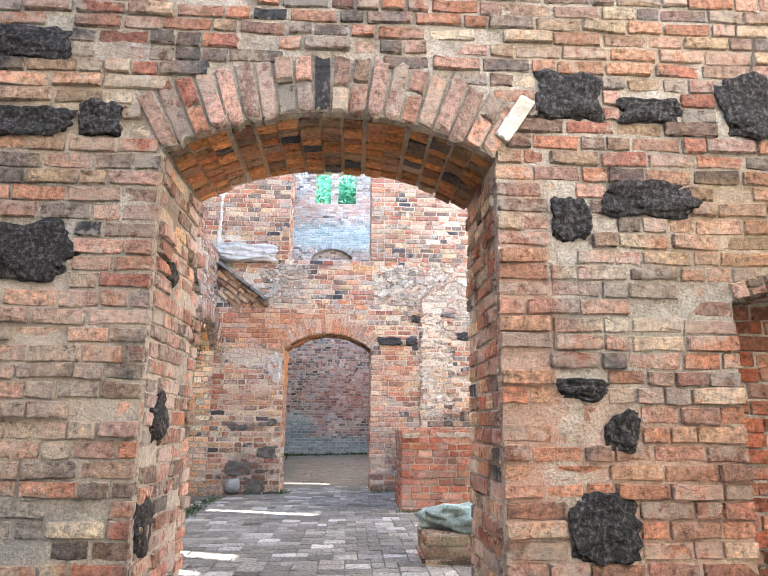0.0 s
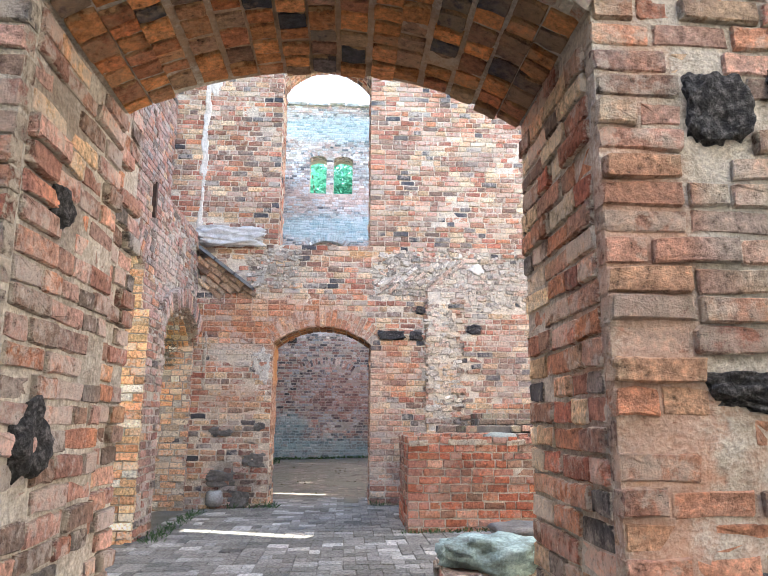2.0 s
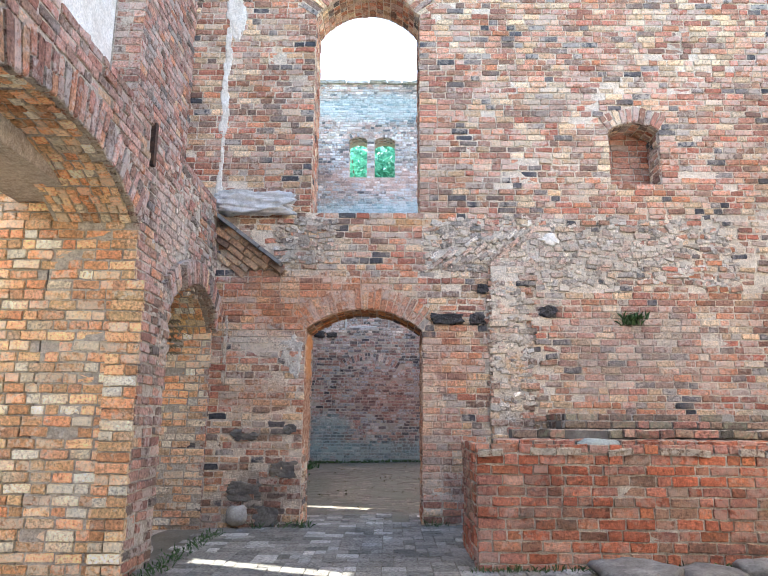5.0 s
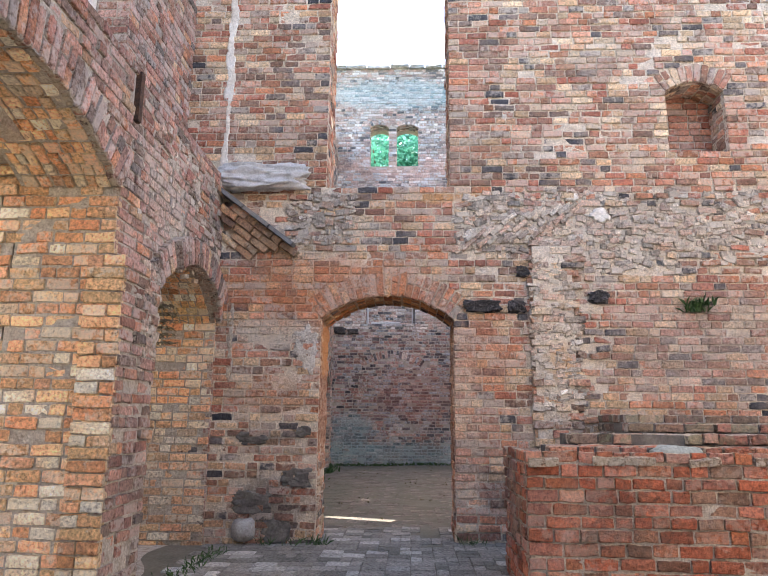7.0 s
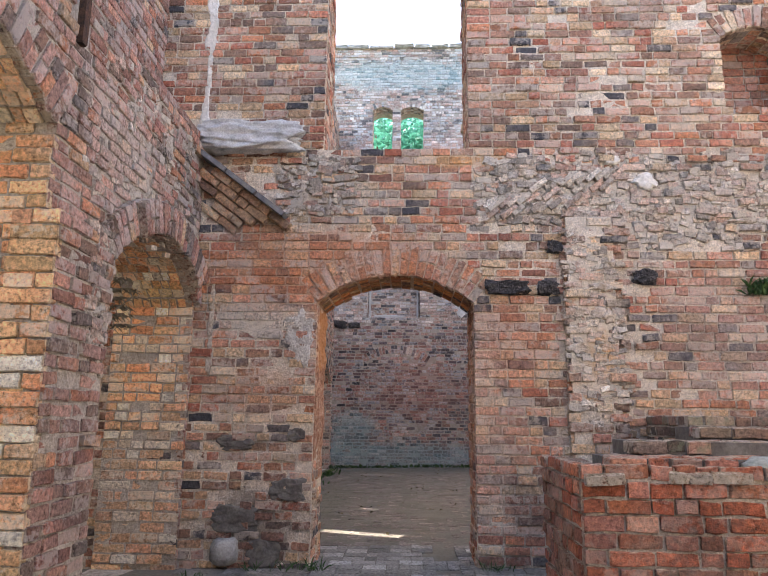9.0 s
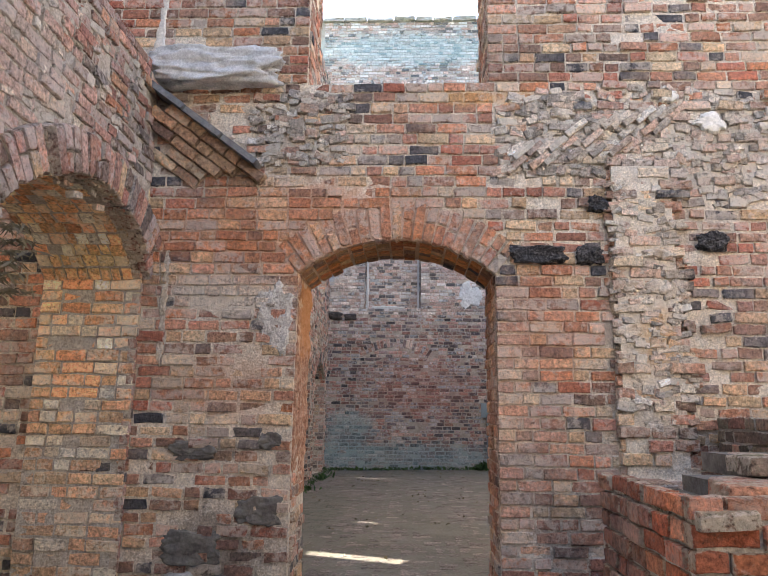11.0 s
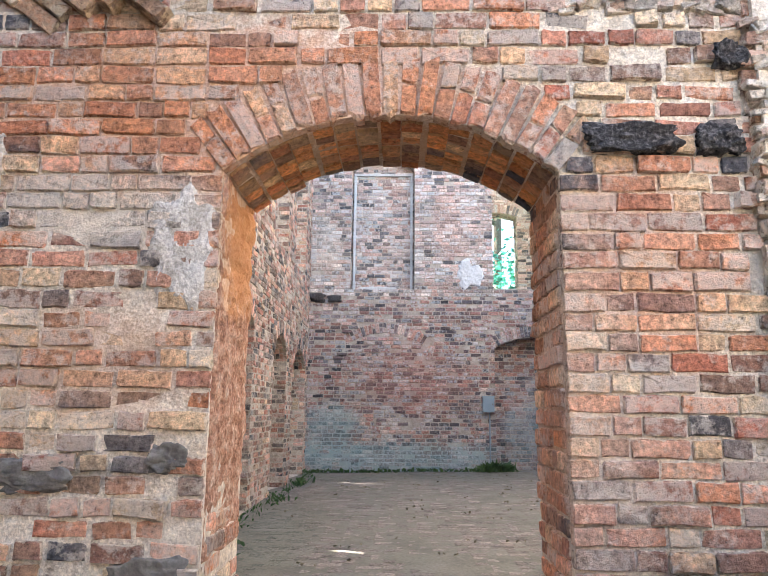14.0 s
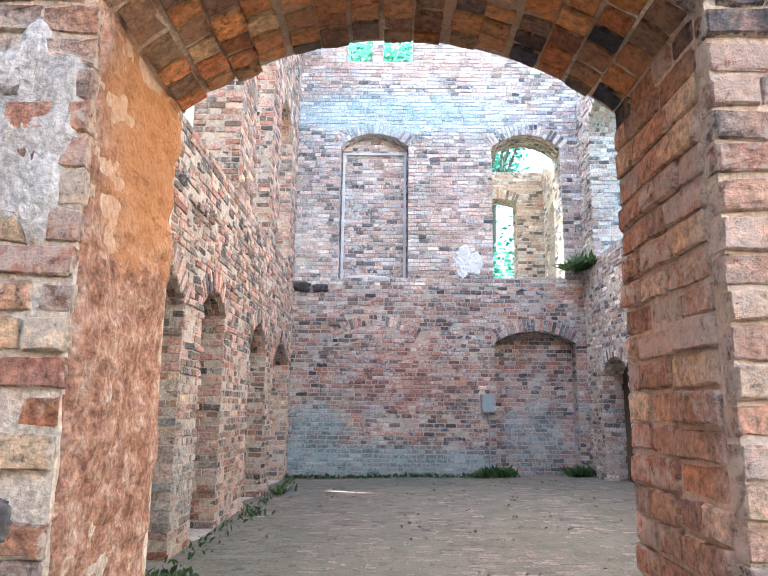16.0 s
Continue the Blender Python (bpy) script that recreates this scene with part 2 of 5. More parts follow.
# ochre colours raised above real brick: the pier's bounced light is put into them
BRICK_PIER = brick_mat("brightened_ochre_brick", [(0.0, (0.72, 0.38, 0.20)), (0.2, (0.82, 0.42, 0.17)), (0.35, (0.74, 0.31, 0.13)), (0.5, (0.86, 0.57, 0.27)), (0.65, (0.84, 0.48, 0.22)), (0.75, (0.78, 0.42, 0.18)), (0.86, (0.88, 0.76, 0.54)), (1.0, (0.9, 0.85, 0.72))], 0.3, (0.9, 0.84, 0.68), 0.04, vivid=0.9, zones=PIER_ZONES, joint=(0.74, 0.60, 0.40))
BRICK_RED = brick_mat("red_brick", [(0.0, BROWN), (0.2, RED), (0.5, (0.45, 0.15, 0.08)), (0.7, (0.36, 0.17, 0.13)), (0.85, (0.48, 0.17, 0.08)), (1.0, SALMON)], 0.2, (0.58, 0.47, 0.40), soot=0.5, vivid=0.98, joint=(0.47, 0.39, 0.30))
BRICK_FAR = brick_mat("greyish_pink_brick", [(0.0, (0.10, 0.105, 0.12)), (0.2, (0.21, 0.19, 0.19)), (0.4, (0.38, 0.26, 0.23)), (0.6, (0.47, 0.33, 0.28)), (0.75, (0.45, 0.25, 0.19)), (0.9, (0.52, 0.42, 0.38)), (1.0, (0.66, 0.60, 0.56))], 0.35, (0.62, 0.66, 0.68), 0.4, zones=END_STAINS_AND_CAST)
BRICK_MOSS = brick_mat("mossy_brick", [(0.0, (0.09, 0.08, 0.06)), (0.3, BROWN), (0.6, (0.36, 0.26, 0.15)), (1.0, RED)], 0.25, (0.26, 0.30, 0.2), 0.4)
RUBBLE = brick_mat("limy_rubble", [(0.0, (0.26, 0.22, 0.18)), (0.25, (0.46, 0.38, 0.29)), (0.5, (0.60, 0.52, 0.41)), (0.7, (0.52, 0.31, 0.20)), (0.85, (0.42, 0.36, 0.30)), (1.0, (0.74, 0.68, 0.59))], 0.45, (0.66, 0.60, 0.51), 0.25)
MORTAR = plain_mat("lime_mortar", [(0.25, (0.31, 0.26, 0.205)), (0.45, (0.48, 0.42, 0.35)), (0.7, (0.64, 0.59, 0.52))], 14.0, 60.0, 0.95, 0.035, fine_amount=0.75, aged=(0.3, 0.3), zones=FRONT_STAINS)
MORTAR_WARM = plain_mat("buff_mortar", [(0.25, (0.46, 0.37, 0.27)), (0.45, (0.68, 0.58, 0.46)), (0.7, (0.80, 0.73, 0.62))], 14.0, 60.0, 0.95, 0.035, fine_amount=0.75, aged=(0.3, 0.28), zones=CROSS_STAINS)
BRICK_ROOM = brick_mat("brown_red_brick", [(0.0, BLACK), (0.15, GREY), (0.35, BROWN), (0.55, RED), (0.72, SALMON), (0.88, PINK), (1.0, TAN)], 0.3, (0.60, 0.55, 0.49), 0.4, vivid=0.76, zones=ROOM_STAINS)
BRICK_FAR_LOW = brick_mat("dusky_red_brick", [(0.0, (0.07, 0.07, 0.08)), (0.25, (0.17, 0.14, 0.15)), (0.5, (0.32, 0.18, 0.16)), (0.75, (0.38, 0.23, 0.19)), (1.0, (0.48, 0.39, 0.35))], 0.3, (0.52, 0.57, 0.60), 0.5, vivid=1.0, zones=END_STAINS_AND_CAST, joint=(0.42, 0.40, 0.37))
MORTAR_DARK = plain_mat("dirty_mortar", [(0.3, (0.30, 0.265, 0.22)), (0.6, (0.46, 0.42, 0.37)), (0.8, (0.58, 0.54, 0.49))], 5.0, 60.0, 0.95, 0.02, zones=END_STAINS_AND_CAST)
PLASTER = plain_mat("old_plaster", [(0.3, (0.6, 0.54, 0.45)), (0.55, (0.74, 0.7, 0.63)), (0.75, (0.8, 0.78, 0.74))], 4.0, 40.0, 0.95, 0.01)
SLAG = plain_mat("black_slag_stone", [(0.3, (0.014, 0.013, 0.014)), (0.5, (0.05, 0.046, 0.046)), (0.7, (0.19, 0.175, 0.17))], 48.0, 120.0, 0.7, 0.05, fine_amount=0.8)
STONE_DARK = plain_mat("dark_fieldstone", [(0.3, (0.10, 0.09, 0.08)), (0.55, (0.19, 0.175, 0.155)), (0.8, (0.30, 0.285, 0.26))], 7.0, 45.0, 0.9, 0.02)
STONE = plain_mat("grey_fieldstone", [(0.3, (0.22, 0.21, 0.19)), (0.55, (0.38, 0.37, 0.345)), (0.8, (0.52, 0.51, 0.49))], 7.0, 45.0, 0.9, 0.02)
PAVER = brick_mat("worn_paving_brick", [(0.0, (0.17, 0.16, 0.135)), (0.4, (0.23, 0.215, 0.18)), (0.8, (0.275, 0.255, 0.215)), (0.88, (0.37, 0.35, 0.31)), (1.0, (0.47, 0.455, 0.41))], 0.1, (0.46, 0.44, 0.39), 0.25, joint=(0.22, 0.21, 0.17), smear=0.6)
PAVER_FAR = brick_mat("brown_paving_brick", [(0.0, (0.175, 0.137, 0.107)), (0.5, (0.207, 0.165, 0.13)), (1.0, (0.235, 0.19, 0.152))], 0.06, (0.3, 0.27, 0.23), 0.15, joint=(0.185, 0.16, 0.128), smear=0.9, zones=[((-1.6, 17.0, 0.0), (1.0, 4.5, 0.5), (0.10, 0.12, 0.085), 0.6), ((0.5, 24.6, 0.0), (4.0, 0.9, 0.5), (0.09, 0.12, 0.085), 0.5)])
SOIL = plain_mat("trodden_soil", [(0.3, (0.12, 0.11, 0.08)), (0.5, (0.165, 0.15, 0.115)), (0.75, (0.205, 0.185, 0.15))], 1.6, 30.0, 0.97, 0.02)
GRASS_GROUND = plain_mat("grass_ground", [(0.3, (0.04, 0.07, 0.02)), (0.7, (0.09, 0.13, 0.04))], 2.0, 30.0, 0.97, 0.02)

# ---- building kit ----
Z = Vector((0, 0, 1))


def mesh_of(name, verts, faces, material):
    me = bpy.data.meshes.new(name)
    me.from_pydata([tuple(v) for v in verts], [], faces)
    me.materials.append(material)
    me.update()
    return me


def part(name, bm, material, parent=None, label=""):
    me = bpy.data.meshes.new(name)
    bm.to_mesh(me)
    bm.free()
    me.materials.append(material)
    ob = new(name, me)
    if parent:
        ob.parent = parent
    return tagged(ob, label) if label else ob


def unit_brick(rng):
    """A one by one by one brick whose outer face (+y) is worn, with a wobbling rounded rim. Triangles: 50."""
    j = lambda a: rng.uniform(-a, a)
    chip = [rng.choice((0.012, 0.02, 0.02, 0.05)) for _ in range(4)]
    rim = [(-0.5 + chip[0], -0.5), (0.0, -0.5), (0.5 - chip[1], -0.5), (0.5, -0.5 + 2.5 * chip[1]), (0.5, 0.5 - 2.5 * chip[2]),
           (0.5 - chip[2], 0.5), (0.0, 0.5), (-0.5 + chip[3], 0.5), (-0.5, 0.5 - 2.5 * chip[3]), (-0.5, -0.5 + 2.5 * chip[0])]
    rim = [(a + j(0.016), b + j(0.07)) for a, b in rim]
    n = len(rim)
    v = [(a, -0.5, b) for a, b in rim]
    v += [(a, 0.33 + j(0.1), b) for a, b in rim]
    v += [(a * 0.95 + j(0.012), 0.48 + j(0.045), b * 0.85 + j(0.035)) for a, b in rim]
    v.append((j(0.1), 0.5 + j(0.03), j(0.1)))
    f = []
    for k in range(n):
        m = (k + 1) % n
        f += [(k, k + n, m + n, m), (k + n, k + 2 * n, m + 2 * n, m + n), (k + 2 * n, 3 * n, m + 2 * n)]
    return v, f


rng = random.Random(7)
UNITS = [unit_brick(rng) for _ in range(48)]
UNIT_V = [np.array(v) for v, f in UNITS]
RIM = [1.0] * 20 + [0.8] * 10 + [0.0]


def block(c, along, out, up, size):
    """The matrix that lays a unit brick at c, its length along, its face out."""
    m = Matrix.Identity(4)
    out, up = Vector(out), Vector(up)
    al = out.cross(up).normalized()
    for k, (axis, s) in enumerate(((al, size[0]), (out, size[1]), (up, size[2]))):
        m[0][k], m[1][k], m[2][k] = axis.x * s, axis.y * s, axis.z * s
    m[0][3], m[1][3], m[2][3] = c
    return m


SHARED = {}


def rimmed(me, count):
    """Marks how near each point of the bricks lies to its rim."""
    me.attributes.new("rim", "FLOAT", "POINT").data.foreach_set("value", RIM * count)
    return me


def emit(parent, mats, material, near, singles=300, name="brick", stuff="brickwork"):
    """Lays bricks: those nearest to a place as objects, the rest as one mesh."""
    near = Vector(near)
    order = sorted(range(len(mats)), key=lambda k: (mats[k].translation - near).length)
    for k in order[:singles]:
        key = (material.name, k % 48)
        if key not in SHARED:
            SHARED[key] = rimmed(mesh_of("brick", UNITS[k % 48][0], UNITS[k % 48][1], material), 1)
        ob = new(name, SHARED[key])
        ob.parent = parent
        ob.matrix_basis = mats[k]
    rest = order[singles:]
    if not rest:
        return
    vs, fs, base = [], [], 0
    for k in rest:
        m = np.array(mats[k])
        vs.append(UNIT_V[k % 48] @ m[:3, :3].T + m[:3, 3])
        fs.extend(tuple(q + base for q in f) for f in UNITS[k % 48][1])
        base += 31
    ob = new(stuff, rimmed(mesh_of(stuff, np.concatenate(vs), fs, material), len(rest)))
    ob.parent = parent
    tagged(ob, kind="stuff")


class Arch:
    """A segmental arch over an opening from a0 to a1: springing zs, crown zc, ring depth."""

    def __init__(self, a0, a1, z0, zs, zc, ring=0.3):
        self.a0, self.a1, self.z0, self.zs, self.zc, self.ring = a0, a1, z0, zs, zc, ring
        self.mid, w, h = (a0 + a1) / 2, (a1 - a0) / 2, zc - zs
        self.w, self.r = w, (w * w + h * h) / (2 * h)
        self.cz = zc - self.r
        self.half = math.asin(min(1, w / self.r))

    def outline(self, steps=18, grow=0.011):
        pts = [(self.a0 - grow, self.z0), (self.a1 + grow, self.z0)]
        for k in range(steps + 1):
            g = self.half * (1 - 2 * k / steps)
            pts.append((self.mid + (self.w + grow) / self.w * self.r * math.sin(g), self.cz + (self.r + grow) * math.cos(g)))
        return pts

    def gap(self, z):
        """Half the width that the opening and its ring take at height z, or none."""
        if z < self.z0:
            return None
        if z < self.zs:
            return self.w
        big = self.r + self.ring
        if z < self.cz + big * math.cos(self.half):
            return (z - self.cz) * math.tan(self.half)
        if z < self.cz + big:
            return math.sqrt(big * big - (z - self.cz) ** 2)
        return None

    def stones(self, origin, along, out, depth, rng, inner=True, thick=0.085):
        """The ring's bricks on the face, and those of the soffit."""
        along, out, origin = Vector(along), Vector(out), Vector(origin)
        n = max(5, round(2 * self.half * (self.r + self.ring * 0.5) / (thick + 0.012)))
        face, soffit = [], []
        for k in range(n):
            g = self.half * (2 * (k + 0.5) / n - 1)
            radial = along * math.sin(g) + Z * math.cos(g)
            tang = along * math.cos(g) - Z * math.sin(g)
            at = lambda rad: origin + along * self.mid + Z * self.cz + radial * rad
            wide = 2 * self.half * (self.r + self.ring * 0.5) / n - 0.012
            cuts = [self.ring] if rng.random() < 0.6 else [self.ring * 0.46, self.ring * 0.54]
            if rng.random() < 0.5:
                cuts.reverse()
            r0 = self.r + 0.002
            for c in cuts:
                face.append(block(at(r0 + c / 2) + out * (rng.gauss(0, 0.006) - 0.03), tang, out, radial, (wide * rng.uniform(0.88, 1.0), 0.075, c - 0.01)))
                r0 += c
        m = max(5, round(2 * self.half * self.r / 0.122)) if inner else 0
        for k in range(m):
            g = self.half * (2 * (k + 0.5) / m - 1) + rng.gauss(0, 0.004)
            radial = along * math.sin(g) + Z * math.cos(g)
            tang = along * math.cos(g) - Z * math.sin(g)
            d = 0.07
            while d < depth - 0.05:
                s = min(rng.choice((0.085, 0.1, 0.11, 0.13)), depth - d)
                wide = 2 * self.half * self.r / m - rng.uniform(0.008, 0.02)
                c = origin + along * self.mid + Z * self.cz + radial * (self.r + 0.03 + rng.gauss(0, 0.007)) - out * (d + s / 2)
                soffit.append(block(c, tang, -radial, out, (wide, 0.07, s - rng.uniform(0.008, 0.018))))
                d += s
        return face, soffit


def lay(origin, along, out, z0, z1, a0, a1, openings=(), course=0.097, skip=None, rough=0.005, rng=None, wild=None, thick=0.07, joint=0.011, lo=None, hi=None):
    """Courses of brick on an upright face. openings: Arch; skip(a, z): no brick here; wild(a, z): how broken the face is."""
    rng = rng or random.Random(3)
    origin, along, out = Vector(origin), Vector(along), Vector(out)
    mats = []
    z, row = z0, 0
    while z < z1 - 0.03:
        h = course * rng.uniform(0.93, 1.06)
        zm = z + h / 2
        b0, b1 = (lo(zm) if lo else a0), (hi(zm) if hi else a1)
        spans = [(b0, b1)]
        for o in openings:
            g = o.gap(zm)
            if g is None:
                continue
            cut = []
            for s0, s1 in spans:
                if o.mid + g <= s0 or o.mid - g >= s1:
                    cut.append((s0, s1))
                    continue
                if o.mid - g > s0 + 0.03:
                    cut.append((s0, o.mid - g))
                if o.mid + g < s1 - 0.03:
                    cut.append((o.mid + g, s1))
            spans = cut
        for s0, s1 in spans:
            a = s0
            first = True
            while a < s1 - 0.02:
                if first:
                    size = rng.choice((0.14, 0.2, 0.27)) if row % 2 else rng.choice((0.27, 0.25, 0.14))
                    first = False
                else:
                    size = rng.choice((0.275, 0.27, 0.26, 0.14, 0.135, 0.2))
                if s1 - (a + size) < 0.09:
                    size = s1 - a
                    if size > 0.33:
                        size *= 0.5
                mid = a + size / 2
                w = wild(mid, zm) if wild else 0.0
                if not (skip and skip(mid, zm)) and rng.random() > w * 0.12:
                    p = rng.gauss(0, rough) + w * rng.gauss(0.0, 0.02)
                    c = origin + along * mid + Z * (zm + rng.gauss(0, 0.002)) + out * (p - thick / 2 + 0.002)
                    up = (Z + along * rng.gauss(0, 0.008 + 0.06 * w) + out * rng.gauss(0, 0.012 + 0.09 * w)).normalized()
                    o2 = (out - up * out.dot(up) + along * rng.gauss(0, 0.01 + 0.1 * w)).normalized()
                    o2 = (o2 - up * o2.dot(up)).normalized()
                    mats.append(block(c, along, o2, up, (max(0.03, size - joint) * (1 - 0.15 * w), thick, (h - joint * rng.uniform(0.8, 1.2)) * (1 - 0.2 * w))))
                a += size
        z += h
        row += 1
    return mats


def slab(name, origin, along, out, outer, holes, depth, material, parent=None, inset=0.015):
    """A wall's body: an outline with openings, seen from the face, and its thickness."""
    from mathutils.geometry import tessellate_polygon
    origin, along, out = Vector(origin), Vector(along), Vector(out)
    loops = [outer] + list(holes)
    flat = [p for loop in loops for p in loop]
    tris = tessellate_polygon([[Vector((a, z, 0)) for a, z in loop] for loop in loops])
    n = len(flat)
    verts = [origin + along * a + Z * z - out * inset for a, z in flat] + [origin + along * a + Z * z - out * depth for a, z in flat]
    faces = []
    for tri in tris:
        faces.append(tuple(tri))
        faces.append(tuple(k + n for k in reversed(tri)))
    base = 0
    for loop in loops:
        c = len(loop)
        for k in range(c):
            i, k2 = base + k, base + (k + 1) % c
            faces.append((i, k2, k2 + n, i + n))
        base += c
    bm = bmesh.new()
    vs = [bm.verts.new(v) for v in verts]
    for f in faces:
        try:
            bm.faces.new([vs[k] for k in f])
        except ValueError:
            pass
    bmesh.ops.recalc_face_normals(bm, faces=bm.faces[:])
    ob = part(name, bm, material, parent)
    return ob


def box(lo, hi, bm=None):
    bm = bm or bmesh.new()
    m = Matrix.Translation([(a + b) / 2 for a, b in zip(lo, hi)]) @ Matrix.Diagonal([b - a for a, b in zip(lo, hi)] + [1])
    bmesh.ops.create_cube(bm, size=1, matrix=m)
    return bm


def lump(c, size, seed, rough=0.25, sub=3, freq=1.3, square=0.82):
    """An irregular stone."""
    bm = bmesh.new()
    bmesh.ops.create_icosphere(bm, subdivisions=sub, radius=0.5)
    off = Vector((seed * 3.1, seed * 1.7, seed * 5.3))
    for v in bm.verts:
        p = v.co.normalized()
        q = Vector([max(-square, min(square, k)) for k in p]) / square
        s = 0.5 * (1 + rough * noise.noise(p * freq + off) + rough * 0.45 * noise.noise(p * freq * 3 + off))
        v.co = Vector((q.x * size[0], q.y * size[1], q.z * size[2])) * s + Vector(c)
    for f in bm.faces:
        f.smooth = True
    return bm


def wall(name, origin, along, out, outer, arches, depth, material=None, label="", category="wall", extra=()):
    ob = slab(name, origin, along, out, outer, [a.outline() for a in arches] + list(extra), depth, material or MORTAR)
    return tagged(ob, label, category, kind="structure")

# ---- ground ----
def sheet(name, x0, x1, y0, y1, nx, ny, height, material, label, category="ground"):
    bm = bmesh.new()
    grid = [[bm.verts.new((x0 + (x1 - x0) * i / nx, y0 + (y1 - y0) * k / ny, height(x0 + (x1 - x0) * i / nx, y0 + (y1 - y0) * k / ny))) for i in range(nx + 1)] for k in range(ny + 1)]
    for k in range(ny):
        for i in range(nx):
            bm.faces.new((grid[k][i], grid[k][i + 1], grid[k + 1][i + 1], grid[k + 1][i]))
    return tagged(part(name, bm, material), label, category, kind="structure")


FLOOR = lambda x, y: 0.02 * max(-4.0, min(5.0, x)) + 0.012 * noise.noise(Vector((x * 0.7, y * 0.7, 0)))
ground = sheet("ground", -600, 600, -600, 600, 2, 2, lambda x, y: -0.34, GRASS_GROUND, "grass-grown ground around the ruined walls")
floor = sheet("floor", -4.6, 7.2, -3.5, 25.9, 60, 150, lambda x, y: FLOOR(x, y) - 0.012, SOIL, "trodden earth floor of the roofless ruin", "floor")

# ---- wall with the first arch ----
Y1, T1 = 3.02, 0.85
X, Y = Vector((1, 0, 0)), Vector((0, 1, 0))
arch_1 = Arch(-0.46, 1.25, -0.06, 2.64, 2.87, 0.33)
side_door = Arch(2.47, 3.75, -0.06, 1.9, 2.0, 0.1)
O1 = (0, Y1, 0)
wall_front = wall("wall_front", O1, X, -Y, [(-5.2, -0.3), (7.2, -0.3), (7.2, 6.0), (-5.2, 6.0)], [arch_1, side_door], T1,
                  label="weathered brick wall with a low arched passage and black stones")
# black stones set in the face: place along the wall, height, width, height of each
SLAGS = [(-1.17, 3.22, 0.34, 0.17), (-1.13, 2.77, 0.38, 0.16), (-0.79, 2.80, 0.2, 0.17), (-1.08, 2.09, 0.42, 0.28),
         (1.67, 3.01, 0.33, 0.27), (2.11, 2.94, 0.31, 0.14), (2.66, 2.98, 0.34, 0.32), (2.06, 2.44, 0.42, 0.18), (1.64, 2.32, 0.18, 0.22),
         (1.66, 1.45, 0.22, 0.1), (1.85, 1.25, 0.15, 0.17), (1.73, 0.80, 0.32, 0.30)]


class Gap:
    """A place in a face that a stone fills: no bricks run across it."""

    def __init__(self, a, z, w, t):
        self.mid, self.z, self.w, self.t = a, z, w, t

    def gap(self, z):
        return self.w * 0.5 + 0.012 if abs(z - self.z) < self.t * 0.5 + 0.012 else None


r1 = random.Random(11)
near_1 = (1.0, Y1, 1.7)
ring, soffit = arch_1.stones(O1, X, -Y, T1, r1)
rough_1 = lambda a, z: 0.38 if noise.noise(Vector((a * 1.6, z * 1.9, 3))) > 0.16 else 0.1
b1 = lay(O1, X, -Y, -0.05, 4.3, -2.6, 4.2, [arch_1, side_door] + [Gap(*g) for g in SLAGS], 0.088, None, 0.008, r1, rough_1)
b1 += lay((0, Y1, 0), X, -Y, 4.3, 6.0, -2.6, 4.2, [], 0.088, None, 0.008, r1, rough_1)
pale = lump((0, 0, 0), (0.085, 0.1, 0.27), 5, rough=0.06, sub=4, square=0.58)
bmesh.ops.transform(pale, matrix=Matrix.Translation((1.36, Y1 + 0.02, 2.86)) @ Matrix.Rotation(radians(33), 4, "Y"), verts=pale.verts[:])
part("brick", pale, PLASTER, wall_front, "pale cream brick at the foot of the arch")
ring2, soffit2 = side_door.stones(O1, X, -Y, 0.4, r1)
emit(wall_front, b1 + ring + ring2 + soffit2, BRICK_FRONT, near_1, 300)
jamb = lay((arch_1.a1, Y1, 0), Y, -X, -0.05, 2.66, 0.075, T1, [], 0.088, None, 0.007, r1)
left_jamb = lay((arch_1.a0, Y1, 0), Y, X, -0.05, 2.66, 0.075, T1, [], 0.088, None, 0.01, r1, lambda a, z: 0.15)
jamb += lay((side_door.a0, Y1, 0), Y, X, -0.05, 1.9, 0.075, 0.4, [], 0.088, None, 0.007, r1)
jamb += lay((side_door.a1, Y1, 0), Y, -X, -0.05, 1.9, 0.075, 0.4, [], 0.088, None, 0.007, r1)
emit(wall_front, jamb, BRICK_CROSS, (1.25, Y1, 1.6), 150)
emit(wall_front, left_jamb, BRICK_SIDE, (arch_1.a0, Y1, 1.6), 120)
emit(wall_front, soffit, BRICK_SOFFIT, (0.4, Y1, 2.8), 150)
pier_1 = wall("wall_return", (-0.52, 0, 0), Y, X, [(Y1 + T1 + 0.003, -0.3), (4.3, -0.3), (4.3, 6.0), (Y1 + T1 + 0.003, 6.0)], [], 1.2, label="brick return behind the arch's jamb")
emit(pier_1, lay((-0.52, 0, 0), Y, X, -0.05, 6.0, Y1 + T1, 4.3, [], 0.088, None, 0.012, r1, lambda a, z: 0.15), BRICK_SIDE, (-0.5, 4, 1.7), 100)
infill = wall("wall_infill", (0, Y1 + 0.4, 0), X, -Y, [(2.4, -0.3), (3.9, -0.3), (3.9, 2.2), (2.4, 2.2)], [], 0.2, label="brick infill of a blocked side opening")
emit(infill, lay((0, Y1 + 0.4, 0), X, -Y, -0.05, 2.1, 2.4, 3.8, [], 0.088, None, 0.01, r1), BRICK_RED, (2.5, Y1, 1), 60)
